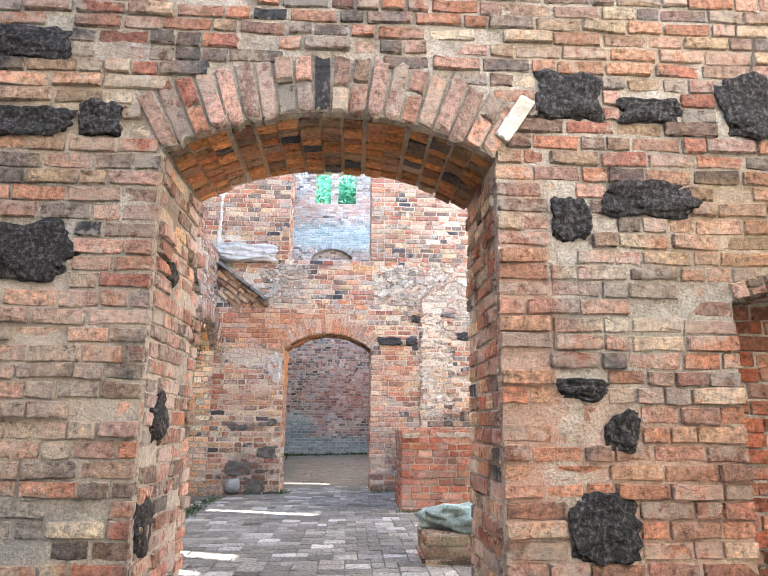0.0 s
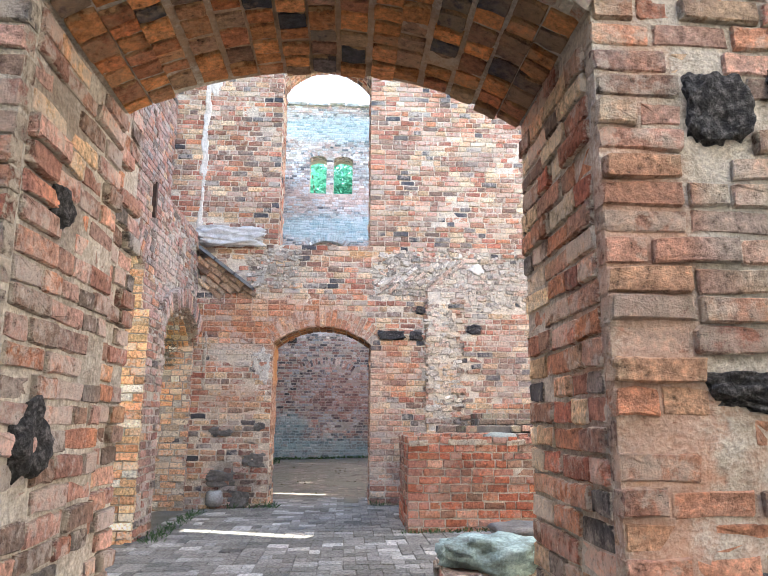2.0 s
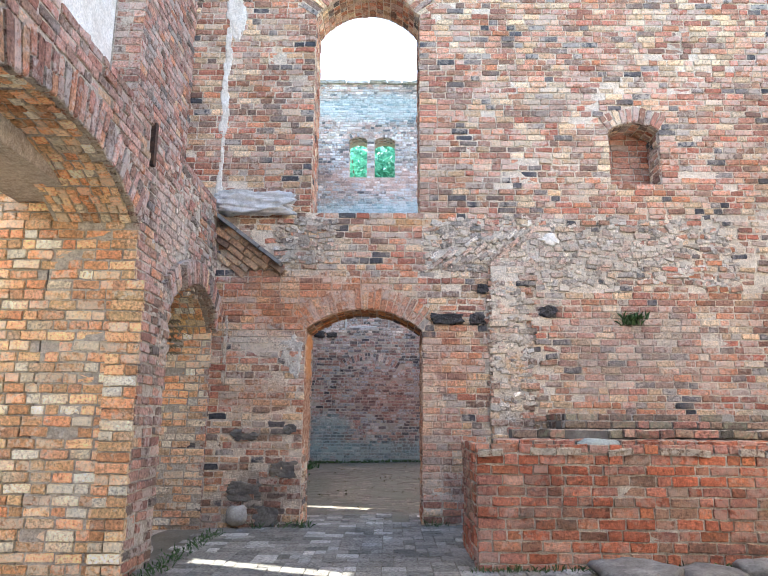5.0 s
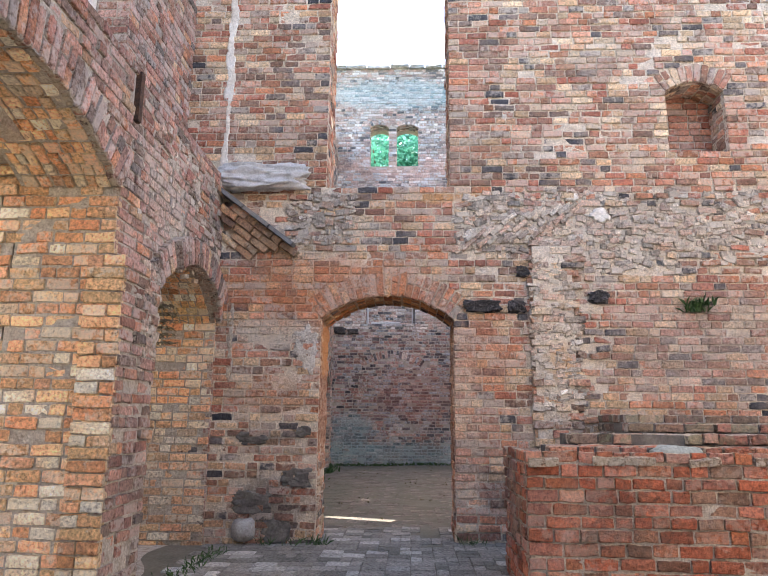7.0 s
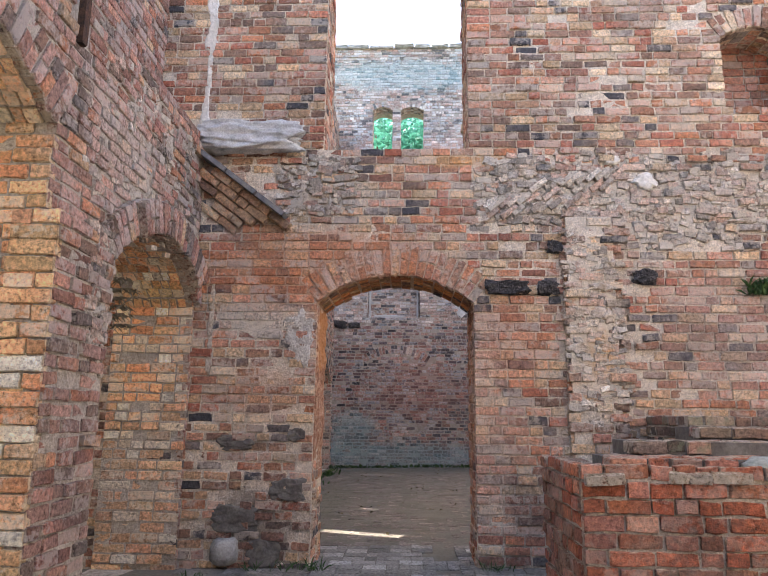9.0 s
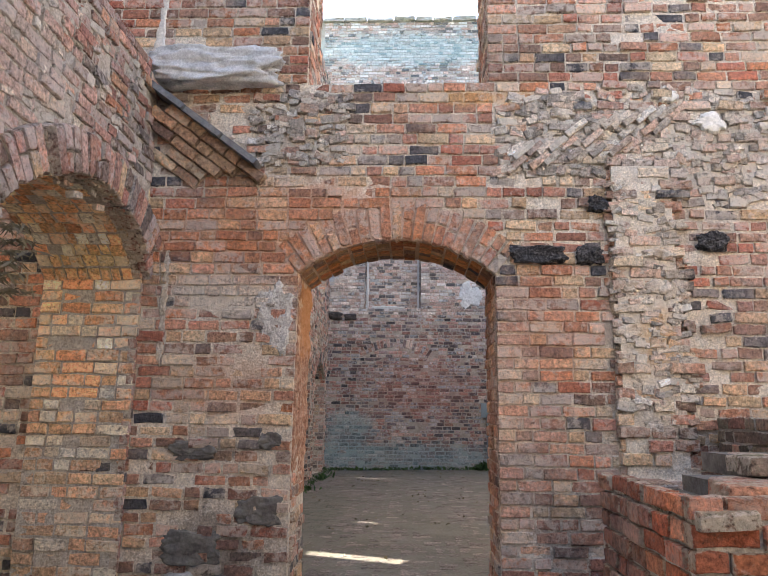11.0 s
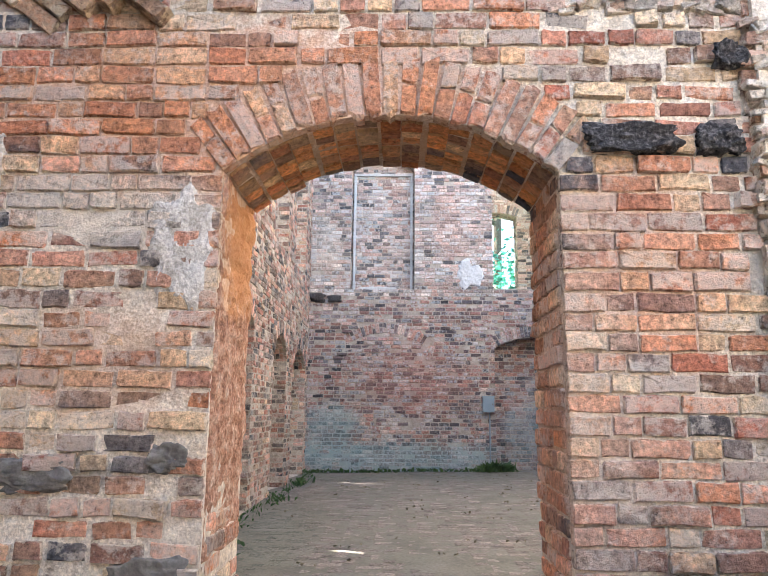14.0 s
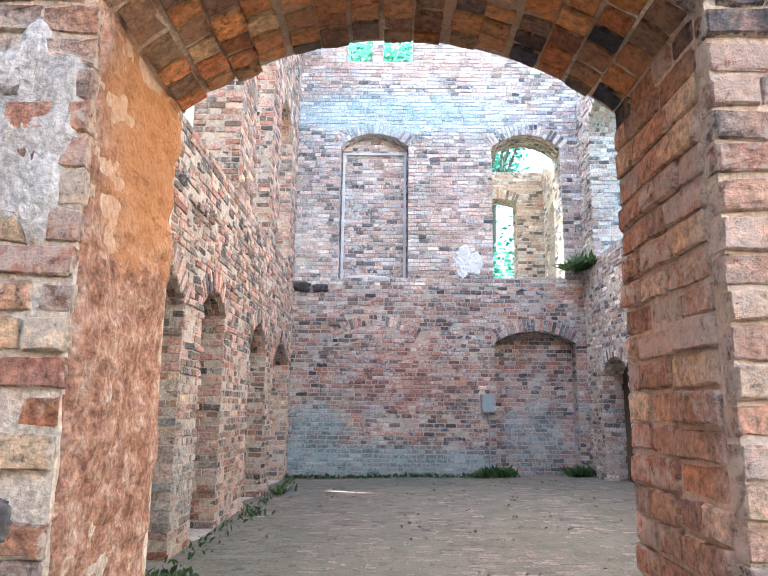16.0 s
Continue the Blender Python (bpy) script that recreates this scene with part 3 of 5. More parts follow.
for k, (y, h, w, t) in enumerate(((3.3, 1.3, 0.2, 0.22), (3.2, 0.8, 0.26, 0.26), (3.35, 2.05, 0.12, 0.14))):
    part("stone", lump((arch_1.a0 - 0.04, y, h), (0.13, w, t), k + 22, rough=0.38, sub=4, freq=1.7), SLAG, wall_front, "black porous slag stone")
for k, (a, h, w, t) in enumerate(SLAGS):
    part("stone", lump((a, Y1 + 0.05, h), (w * 1.02, 0.13, t * 1.02), k + 2, rough=0.34, sub=5, freq=1.7, square=0.7), SLAG, wall_front, "black porous slag stone")

# ---- wall with the doorway and the tall window ----
Y2, T2 = 12.23, 0.7
O2 = (0, Y2, 0)
door_2 = Arch(-0.73, 0.9, -0.06, 2.62, 2.92, 0.32)
win_2 = Arch(-0.72, 0.87, 4.35, 7.55, 8.0, 0.36)
niche_2 = Arch(3.7, 4.44, 4.8, 5.66, 5.78, 0.26)
wall_cross = wall("wall_cross", O2, X, -Y, [(-4.6, -0.3), (7.2, -0.3), (7.2, 10.2), (-4.6, 10.2)], [door_2, win_2, niche_2], T2, MORTAR_WARM,
                  label="tall weathered brick wall with arched doorway and window")
r2 = random.Random(12)


def wild_2(a, z):
    n = noise.noise(Vector((a * 1.3, z * 1.5, 9)))
    if a > 0.95:
        top, low = 4.35 + 0.12 * n, (3.35 if a < 1.6 else 3.45 if a < 2.6 else 3.2)
        if low < z < top:
            return 0.9
        if 1.8 < a < 2.75 and 1.3 < z < 3.6:
            return 0.75
    if a < -0.6 and 3.5 < z < 4.3:
        return 0.6
    if a < -0.75 and z < 1.5:
        return 0.4
    return 0.35 if n > 0.25 else 0.05


b2 = lay(O2, X, -Y, -0.06, 10.2, -3.4, 6.6, [door_2, win_2, niche_2], 0.097, None, 0.006, r2, wild_2)
ring, soffit = door_2.stones(O2, X, -Y, T2, r2)
wring, wsoffit = win_2.stones(O2, X, -Y, T2, r2)
nring, nsoffit = niche_2.stones(O2, X, -Y, 0.45, r2)
b2 += ring + wring + nring + nsoffit + wsoffit
emit(wall_cross, b2, BRICK_CROSS, (0.1, Y2, 1.9), 300)
jamb = lay((door_2.a1, Y2, 0), Y, -X, -0.05, 2.64, 0.075, T2, [], 0.097, None, 0.007, r2)
jamb += lay((door_2.a0, Y2, 0), Y, X, -0.05, 0.95, 0.075, T2, [], 0.097, None, 0.012, r2, lambda a, z: 0.3)
jamb += lay((win_2.a1, Y2, 0), Y, -X, 4.35, 7.57, 0.075, T2, [], 0.097, None, 0.007, r2)
jamb += lay((win_2.a0, Y2, 0), Y, X, 4.35, 7.57, 0.075, T2, [], 0.097, None, 0.007, r2)
jamb += lay((niche_2.a0, Y2, 0), Y, X, 4.8, 5.67, 0.075, 0.45, [], 0.097, None, 0.007, r2)
jamb += lay((niche_2.a1, Y2, 0), Y, -X, 4.8, 5.67, 0.075, 0.45, [], 0.097, None, 0.007, r2)
emit(wall_cross, jamb, BRICK_CROSS, (0.1, Y2, 1.9), 150)
emit(wall_cross, soffit, BRICK_SOFFIT, (0.1, Y2, 2.8), 120)
back = wall("wall_niche_back", (0, Y2 + 0.45, 0), X, -Y, [(3.6, 4.7), (4.55, 4.7), (4.55, 5.9), (3.6, 5.9)], [], 0.2, label="brick back of a small wall niche")
emit(back, lay((0, Y2 + 0.45, 0), X, -Y, 4.75, 5.85, 3.62, 4.5, [], 0.097, None, 0.006, r2), BRICK_RED, (4, Y2, 5), 60)

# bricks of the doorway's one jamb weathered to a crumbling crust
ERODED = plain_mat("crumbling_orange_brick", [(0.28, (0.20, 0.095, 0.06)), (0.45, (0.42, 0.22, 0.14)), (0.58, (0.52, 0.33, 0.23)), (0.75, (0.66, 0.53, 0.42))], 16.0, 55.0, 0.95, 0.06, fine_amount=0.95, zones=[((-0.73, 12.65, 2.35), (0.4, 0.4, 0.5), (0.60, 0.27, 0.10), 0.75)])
bm = bmesh.new()
rows = []
for i in range(85):
    z = 0.78 + i * 0.0222
    row = []
    for k in range(29):
        a = 0.02 + k * (T2 - 0.04) / 28
        bed = 0.005 * abs(math.sin(math.pi * z / 0.1))
        n = noise.noise(Vector((a * 7, z * 9, 2.0))) * 0.016 + noise.noise(Vector((a * 21, z * 26, 5.0))) * 0.010 + noise.noise(Vector((a * 2.5, z * 2.5, 8.0))) * 0.02
        row.append(bm.verts.new((door_2.a0 + bed + n - (0.035 if i in (0, 84) or k in (0, 28) else 0.0), Y2 + a, z)))
    rows.append(row)
for i in range(84):
    for k in range(28):
        bm.faces.new((rows[i][k], rows[i + 1][k], rows[i + 1][k + 1], rows[i][k + 1]))
part("brick_crust", bm, ERODED, wall_cross, "crumbling orange brick face of the doorway's jamb")

# ---- side wall of the first room: a deep lower storey and a thinner upper one ----
XS = -2.05
OS = (XS, 0, 0)
arch_s = Arch(6.2, 9.33, -0.06, 3.28, 3.72, 0.36)
arch_c = Arch(10.2, 12.2, -0.06, 2.55, 3.02, 0.3)
wall_side = wall("wall_side", OS, Y, X, [(Y1 + T1 + 0.003, -0.3), (Y2 - 0.003, -0.3), (Y2 - 0.003, 4.42), (Y1 + T1 + 0.003, 4.42)], [arch_s, arch_c], 0.85,
                 label="thick brick side wall with two arched openings")
r3 = random.Random(13)
wild_s = lambda a, z: 0.6 if (a > 9.9 and 2.0 < z < 4.3 and noise.noise(Vector((a * 1.8, z * 1.8, 1))) > -0.12) else 0.12
in_slot = lambda a, z: abs(a - 9.5) < 0.1 and 3.95 < z < 4.4
b3 = lay(OS, Y, X, -0.05, 4.42, Y1 + T1, Y2, [arch_s, arch_c], 0.097, in_slot, 0.006, r3, wild_s)
ring, soffit = arch_s.stones(OS, Y, X, 0.85, r3)
cring, csoffit = arch_c.stones(OS, Y, X, 0.85, r3)
proud, _ = arch_c.stones((XS + 0.06, 0, 0), Y, X, 0.1, r3, False)
proud2, _ = arch_c.stones((XS + 0.12, 0, 0), Y, X, 0.1, r3, False)
cring += [m for m in proud if m.translation.z > 2.62] + [m for m in proud2 if m.translation.z > 2.8 and m.translation.y > 10.5]
emit(wall_side, b3 + ring + cring, BRICK_SIDE, (XS, 9.4, 2.5), 250)
b3 = lay((XS, arch_s.a1, 0), -X, -Y, -0.1, 3.3, 0.0, 1.85, [], 0.1, None, 0.008, r3, lambda a, z: 0.1)
b3 += lay((XS, arch_s.a0, 0), -X, Y, -0.1, 3.3, 0.0, 0.85, [], 0.1, None, 0.008, r3)
b3 += lay((XS, arch_c.a1, 0), -X, -Y, -0.1, 3.3, 0.0, 0.85, [], 0.1, None, 0.008, r3, lambda a, z: 0.15)
b3 += lay((XS, arch_c.a0, 0), -X, Y, -0.1, 2.6, 0.0, 0.85, [], 0.1, None, 0.008, r3)
emit(wall_side, b3 + soffit + csoffit, BRICK_PIER, (XS, 9.3, 1.5), 250)
# stepped-out foot of the pier between the arches
XP = -1.94
pier = wall("wall_pier", (XP, 0, 0), Y, X, [(9.327, -0.3), (10.08, -0.3), (10.08, 2.7), (9.327, 2.7)], [], 0.31, label="stepped-out ochre and red brick pier foot")
emit(pier, lay((XP, 0, 0), Y, X, -0.1, 2.72, 9.31, 10.08, [], 0.1, None, 0.008, r3, lambda a, z: 0.3), BRICK_SIDE, (XP, 9.4, 1.5), 150)
emit(pier, lay((0, 9.3, 0), X, -Y, -0.1, 2.72, XP - 0.32, XP, [], 0.1, None, 0.008, r3), BRICK_PIER, (XP, 9.3, 1.5), 100)
deep = wall("wall_pier", (XS - 0.86, 0, 0), Y, X, [(9.357, -0.3), (10.3, -0.3), (10.3, 4.4), (9.357, 4.4)], [], 1.0, label="deep ochre brick pier of the side arch")
emit(deep, lay((XS, arch_s.a1, 0), -X, -Y, 3.3, 4.3, 0.86, 1.85, [], 0.1, None, 0.008, r3), BRICK_PIER, (XS - 1, 9.3, 1.5), 60)
# upper storey
XU = -2.6
win_u = Arch(6.3, 10.3, 3.9, 8.6, 9.1, 0.3)
wall_upper = wall("wall_upper", (XU, 0, 0), Y, X, [(Y1 + T1, 3.5), (Y2 - 0.003, 3.5), (Y2 - 0.003, 10.0), (Y1 + T1, 10.0)], [win_u], 0.7, label="upper brick side wall with a tall window opening")
b4 = lay((XU, 0, 0), Y, X, 4.3, 10.0, Y1 + T1, Y2, [win_u], 0.097, None, 0.006, r3)
b4 += lay((XU, win_u.a1, 0), -X, -Y, 4.3, 8.6, 0.0, 0.35, [], 0.097, None, 0.006, r3)
emit(wall_upper, b4, BRICK_SIDE, (XU, 10.5, 5), 150)
reveal = tagged(part("plaster_reveal", box((XU - 0.74, 8.6, 4.2), (XU - 0.36, 10.29, 8.7)), PLASTER), "cream plastered window reveal in the upper wall", "plaster", kind="structure")

# ---- low block of masonry before the doorway wall ----
XL, YL = 1.28, 9.6
low = wall("wall_low", (0, YL, 0), X, -Y, [(XL + 0.026, -0.3), (7.0, -0.3), (7.0, 1.1), (XL + 0.026, 1.1)], [], 1.2, MORTAR, label="low red brick wall with a mossy top")
r4 = random.Random(14)
b5 = lay((0, YL, 0), X, -Y, -0.02, 1.13, XL, 6.9, [], 0.1, None, 0.006, r4, lambda a, z: 0.08, joint=0.011)
b5 += lay((XL, YL, 0), Y, -X, -0.02, 1.13, 0.075, 1.2, [], 0.1, None, 0.007, r4, lambda a, z: 0.15)
emit(low, b5, BRICK_RED, (XL, YL, 0.7), 300)

tier = wall("wall_tier", (0, 11.2, 0), X, -Y, [(2.6, 1.0), (6.9, 1.0), (6.9, 1.48), (2.6, 1.48)], [], 1.0, MORTAR_DARK, label="mossy upper ledge of the low wall")
b5 = lay((0, 11.2, 0), X, -Y, 1.1, 1.5, 2.58, 6.9, [], 0.1, None, 0.01, r4, lambda a, z: 0.15)
b5 += lay((2.58, 11.2, 0), Y, -X, 1.1, 1.5, 0.075, 1.0, [], 0.1, None, 0.01, r4, lambda a, z: 0.12)
emit(tier, b5, BRICK_MOSS, (2.6, 11.2, 1.3), 60)
# broken courses that step back over the low block
stone_gap = Gap(2.5, 1.17, 0.42, 0.2)
for k, (x0, y0, z0) in enumerate(((XL + 0.2, YL + 0.1, 1.12), (XL + 0.45, YL + 0.45, 1.215), (XL + 1.1, YL + 0.9, 1.31))):
    step = lay((0, y0, 0), X, -Y, z0, z0 + 0.095, x0, 6.9, [stone_gap] if k < 2 else [], 0.095, None, 0.02, r4, lambda a, z: 0.25, thick=0.14)
    step += lay((0, y0 + 0.14, 0), X, -Y, z0, z0 + 0.095, x0 + 0.03, 6.9, [], 0.095, None, 0.01, r4, lambda a, z: 0.2, thick=0.14)
    step += lay((0, y0 + 0.28, 0), X, -Y, z0, z0 + 0.095, x0 + 0.1, 6.9, [], 0.095, None, 0.01, r4, lambda a, z: 0.2, thick=0.14)
    emit(low, step, BRICK_RED if k == 0 else BRICK_MOSS, (XL, YL, 1.1), 60)
    part("mortar_bed", box((x0 + 0.06, y0 + 0.05, z0 - 0.02), (6.9, y0 + 0.6, z0 + 0.08)), STONE_DARK, low, "dirty mortar between broken courses")
# top of the low block: bricks laid flat, some missing
b5 = []
for i in range(22):
    for k in range(4):
        if noise.noise(Vector((i * 0.6, k * 0.9, 4))) > -0.2:
            b5.append(block((XL + 0.14 + i * 0.25, YL + 0.1 + k * 0.26, 1.1 + r4.gauss(0, 0.008)), X, (r4.gauss(0, 0.03), r4.gauss(0, 0.03), 1), Y, (0.24, 0.07, 0.25)))
emit(low, b5, BRICK_MOSS, (XL, YL, 1.1), 60)

# ---- second room: side wall with recesses ----
XR = -2.2
OR = (XR, 0, 0)
rec = [Arch(14.75, 17.75, -0.06, 2.62, 3.2, 0.28), Arch(18.5, 19.6, -0.06, 2.75, 3.0, 0.28), Arch(21.3, 22.7, -0.06, 2.5, 2.95, 0.28), Arch(23.5, 25.4, -0.06, 2.45, 2.85, 0.28)]
high = [Arch(17.3, 19.9, 4.65, 8.4, 8.9, 0.3), Arch(20.9, 22.4, 4.65, 8.2, 8.6, 0.3), Arch(23.3, 24.9, 4.65, 7.6, 8.1, 0.3)]
wall_room = wall("wall_room", OR, Y, X, [(Y2 + T2 + 0.003, -0.3), (25.77, -0.3), (25.77, 11.0), (Y2 + T2 + 0.003, 11.0)], rec + high, 0.75, label="brick side wall with arched recesses and windows")
r5 = random.Random(15)
b6 = lay(OR, Y, X, -0.06, 11.0, Y2 + T2, 25.77, rec + high, 0.097, None, 0.007, r5, lambda a, z: 0.5 if z < 4.5 else 0.1)
for o in rec + high:
    f, s = o.stones(OR, Y, X, 0.75, r5)
    b6 += f + s
    b6 += lay((XR, o.a1, 0), -X, -Y, o.z0, o.zs, 0.0, 0.75, [], 0.097, None, 0.01, r5, lambda a, z: 0.35)
emit(wall_room, b6, BRICK_ROOM, (XR, 17.7, 1.5), 300)
for o in rec[1:3]:
    bk = wall("wall_recess", (XR - 0.76, 0, 0), Y, X, [(o.a0 - 0.2, -0.3), (o.a1 + 0.2, -0.3), (o.a1 + 0.2, 3.3), (o.a0 - 0.2, 3.3)], [], 0.2, label="brick back of an arched recess")
    emit(bk, lay((XR - 0.76, 0, 0), Y, X, -0.05, 3.2, o.a0 - 0.1, o.a1 + 0.1, [], 0.097, None, 0.007, r5), BRICK_ROOM, (XR, o.a1, 1.5), 0)

# ---- end wall ----
Y3 = 25.78
O3 = (0, Y3, 0)
blind = Arch(-1.16, 0.5, 4.55, 7.85, 8.2, 0.3)
open_w = Arch(2.55, 4.23, 4.6, 7.85, 8.2, 0.3)
niche_3 = Arch(2.55, 4.43, -0.06, 3.05, 3.33, 0.3)
twin_a = Arch(-1.08, -0.42, 10.15, 11.6, 11.72, 0.2)
twin_b = Arch(-0.14, 0.62, 10.15, 11.6, 11.72, 0.2)
wall_end = wall("wall_end", O3, X, -Y, [(-4.0, -0.3), (7.4, -0.3), (7.4, 13.9), (-4.0, 13.9)], [blind, open_w, niche_3, twin_a, twin_b], 0.8, MORTAR_DARK,
                label="tall end wall of greyish brick with windows and a blind arch")
r6 = random.Random(16)
blind_arch = Arch(-1.2, 0.7, 0.0, 3.12, 3.42, 0.26)
ring_gap = lambda a, z: abs(math.hypot(a - blind_arch.mid, z - blind_arch.cz) - blind_arch.r - 0.13) < 0.13 and abs(a - blind_arch.mid) < 1.12 and z > 3.0
b7 = lay(O3, X, -Y, -0.06, 13.9, -2.6, 5.0, [blind, open_w, niche_3, twin_a, twin_b], 0.097, ring_gap, 0.007, r6, lambda a, z: 0.3 if z < 4.4 else 0.08)
f, s = blind_arch.stones(O3, X, -Y, 0.1, r6, False)
b7 += f
for o, d in ((blind, 0.35), (open_w, 0.8), (niche_3, 0.4), (twin_a, 0.5), (twin_b, 0.5)):
    f, s = o.stones(O3, X, -Y, d, r6)
    b7 += f + s
    b7 += lay((o.a1, Y3, 0), Y, -X, o.z0, o.zs, 0.075, d, [], 0.097, None, 0.007, r6)
    b7 += lay((o.a0, Y3, 0), Y, X, o.z0, o.zs, 0.075, d, [], 0.097, None, 0.007, r6)
emit(wall_end, [m for m in b7 if m.translation.z < 4.4], BRICK_FAR_LOW, (1.5, Y3, 2.5), 200)
emit(wall_end, [m for m in b7 if m.translation.z >= 4.4], BRICK_FAR, (1.5, Y3, 5.0), 100)
for o, d, m, nm in ((blind, 0.35, BRICK_FAR, "wall_blind_window"), (niche_3, 0.4, BRICK_FAR_LOW, "wall_blind_door")):
    bk = wall(nm, (0, Y3 + d, 0), X, -Y, [(o.a0 - 0.1, o.z0 - 0.2), (o.a1 + 0.1, o.z0 - 0.2), (o.a1 + 0.1, o.zc + 0.1), (o.a0 - 0.1, o.zc + 0.1)], [], 0.2, label="brick infill of a bricked-up opening")
    emit(bk, lay((0, Y3 + d, 0), X, -Y, o.z0, o.zc + 0.05, o.a0, o.a1, [], 0.097, None, 0.005, r6), m, (0, Y3, 5), 0)

# right side of the second room
XE = 4.66
arch_e = Arch(23.2, 24.75, -0.06, 2.3, 2.6, 0.25)
win_e = Arch(22.7, 24.9, 4.9, 7.9, 8.6, 0.3)
wall_right = wall("wall_right", (XE, 0, 0), Y, -X, [(Y2 + T2 + 0.003, -0.3), (25.77, -0.3), (25.77, 9.0), (Y2 + T2 + 0.003, 9.0)], [arch_e, win_e], 0.8, label="broken brick side wall with a doorway")
b8 = lay((XE, 0, 0), Y, -X, -0.05, 9.0, 20.5, 25.77, [arch_e, win_e], 0.097, None, 0.01, r6, lambda a, z: 0.5)
for o in (arch_e, win_e):
    f, s = o.stones((XE, 0, 0), Y, -X, 0.8, r6)
    b8 += f + s
    b8 += lay((XE, o.a1, 0), X, -Y, o.z0, o.zs, 0.0, 0.8, [], 0.097, None, 0.008, r6)
emit(wall_right, b8, BRICK_FAR, (XE, 24.9, 2), 100)
# plain wall added out of view to close the place
wall_close = wall("wall_close", (6.9, 0, 0), Y, -X, [(Y1 + T1, -0.3), (Y2 - 0.003, -0.3), (Y2 - 0.003, 7.0), (Y1 + T1, 7.0)], [], 0.6, label="added plain wall, out of view, that closes the first room")

# unseen walls added round the start to dim sky light on wall_front
YF = -2.2
wall("wall_shade_left", (-2.9, 0, 0), Y, X, [(YF, -0.3), (Y1 - 0.003, -0.3), (Y1 - 0.003, 6.8), (YF, 6.8)], [], 0.5, material=STONE, label="added unseen grey wall that keeps sky light off the front wall")
wall("wall_shade_right", (4.5, 0, 0), Y, -X, [(YF, -0.3), (Y1 - 0.003, -0.3), (Y1 - 0.003, 8.5), (YF, 8.5)], [], 0.5, material=STONE, label="added unseen grey wall that keeps sky light off the front wall")
wall("wall_shade_rear", (0, YF, 0), X, Y, [(-4.7, -0.3), (6.5, -0.3), (6.5, 8.5), (-4.7, 8.5)], [], 0.5, material=STONE, label="added unseen grey wall that keeps sky light off the front wall")

# ---- paving ----
r7 = random.Random(17)
def pave(x0, x1, y0, y1, sx, sy, sink=0.0):
    out = []
    y, row = y0, 0
    while y < y1:
        x = x0 - (sx * 0.5 if row % 2 else 0)
        while x < x1:
            w = sx if r7.random() < 0.75 else sx * 0.5
            if noise.noise(Vector((x * 0.9, y * 0.9, 5))) > -0.55:
                out.append(block((x + w / 2, y + sy / 2, FLOOR(x, y) - 0.025 - sink + r7.gauss(0, 0.0018)), X, (r7.gauss(0, 0.007), r7.gauss(0, 0.007), 1), Y, (w - 0.005, 0.06, sy - 0.005)))
            x += w
        y += sy
        row += 1
    return out


pavement = tagged(new("pavement"), "worn brick paving with pale pieces", "paving", kind="structure")
emit(pavement, pave(-1.9, 3.2, 4.2, 13.2, 0.24, 0.2), PAVER, (0, 9.5, 0), 300, "paving_brick", "paving")
pavement_2 = tagged(new("pavement_room"), "brown earth-stained brick paving", "paving", kind="structure")
emit(pavement_2, pave(-2.1, 4.5, 13.2, 25.6, 0.26, 0.13, 0.014), PAVER_FAR, (0, 15.5, 0), 200, "paving_brick", "paving")

# ---- added wall, unseen: narrow gaps cut the sun into streaks on the floors ----
XO = -5.2
SLITS = [(11.77, 0.13, 3.55, 5.35), (8.67, 0.15, 3.85, 4.65), (7.9, 0.1, 4.1, 4.45), (16.4, 0.13, 4.2, 5.4), (18.74, 0.05, 4.5, 5.3), (25.34, 0.06, 4.0, 4.95)]
slit_holes = [[(y - w, z0), (y + w, z0), (y + w, z1), (y - w, z1)] for y, w, z0, z1 in SLITS]
wall("wall_sun_mask", (XO, 0, 0), Y, X, [(1.0, -0.34), (28.0, -0.34), (28.0, 10.5), (13.4, 10.5), (13.4, 5.9), (6.6, 5.9), (6.2, 1.6), (1.0, 1.3)], [], 0.12, material=PLASTER, label="added unseen pale wall whose slits shape the sun streaks", extra=slit_holes)

# ---- remains of vaulting and patches on the doorway wall ----
STONE_LIME = plain_mat("limy_rubble", [(0.3, (0.34, 0.26, 0.18)), (0.5, (0.52, 0.44, 0.35)), (0.75, (0.70, 0.64, 0.56))], 9.0, 45.0, 0.95, 0.03, fine_amount=0.85)
SLATE = plain_mat("grey_slate", [(0.3, (0.10, 0.10, 0.105)), (0.7, (0.27, 0.26, 0.25))], 8.0, 60.0, 0.85, 0.01)
PLASTER_GREY = plain_mat("grey_cement_patch", [(0.3, (0.36, 0.32, 0.27)), (0.5, (0.54, 0.50, 0.44)), (0.7, (0.64, 0.61, 0.56))], 9.0, 50.0, 0.95, 0.03, fine_amount=0.8)
CORBEL = plain_mat("pale_grey_granite", [(0.3, (0.34, 0.335, 0.32)), (0.5, (0.55, 0.545, 0.53)), (0.75, (0.68, 0.675, 0.66))], 9.0, 60.0, 0.9, 0.02)
PLASTER_WHITE = plain_mat("white_patch", [(0.3, (0.44, 0.46, 0.47)), (0.7, (0.6, 0.62, 0.63))], 3.0, 40.0, 0.95, 0.006)
STONE_GREEN = plain_mat("greenish_fieldstone", [(0.3, (0.17, 0.19, 0.165)), (0.55, (0.32, 0.34, 0.30)), (0.8, (0.46, 0.48, 0.44))], 7.0, 45.0, 0.9, 0.02)
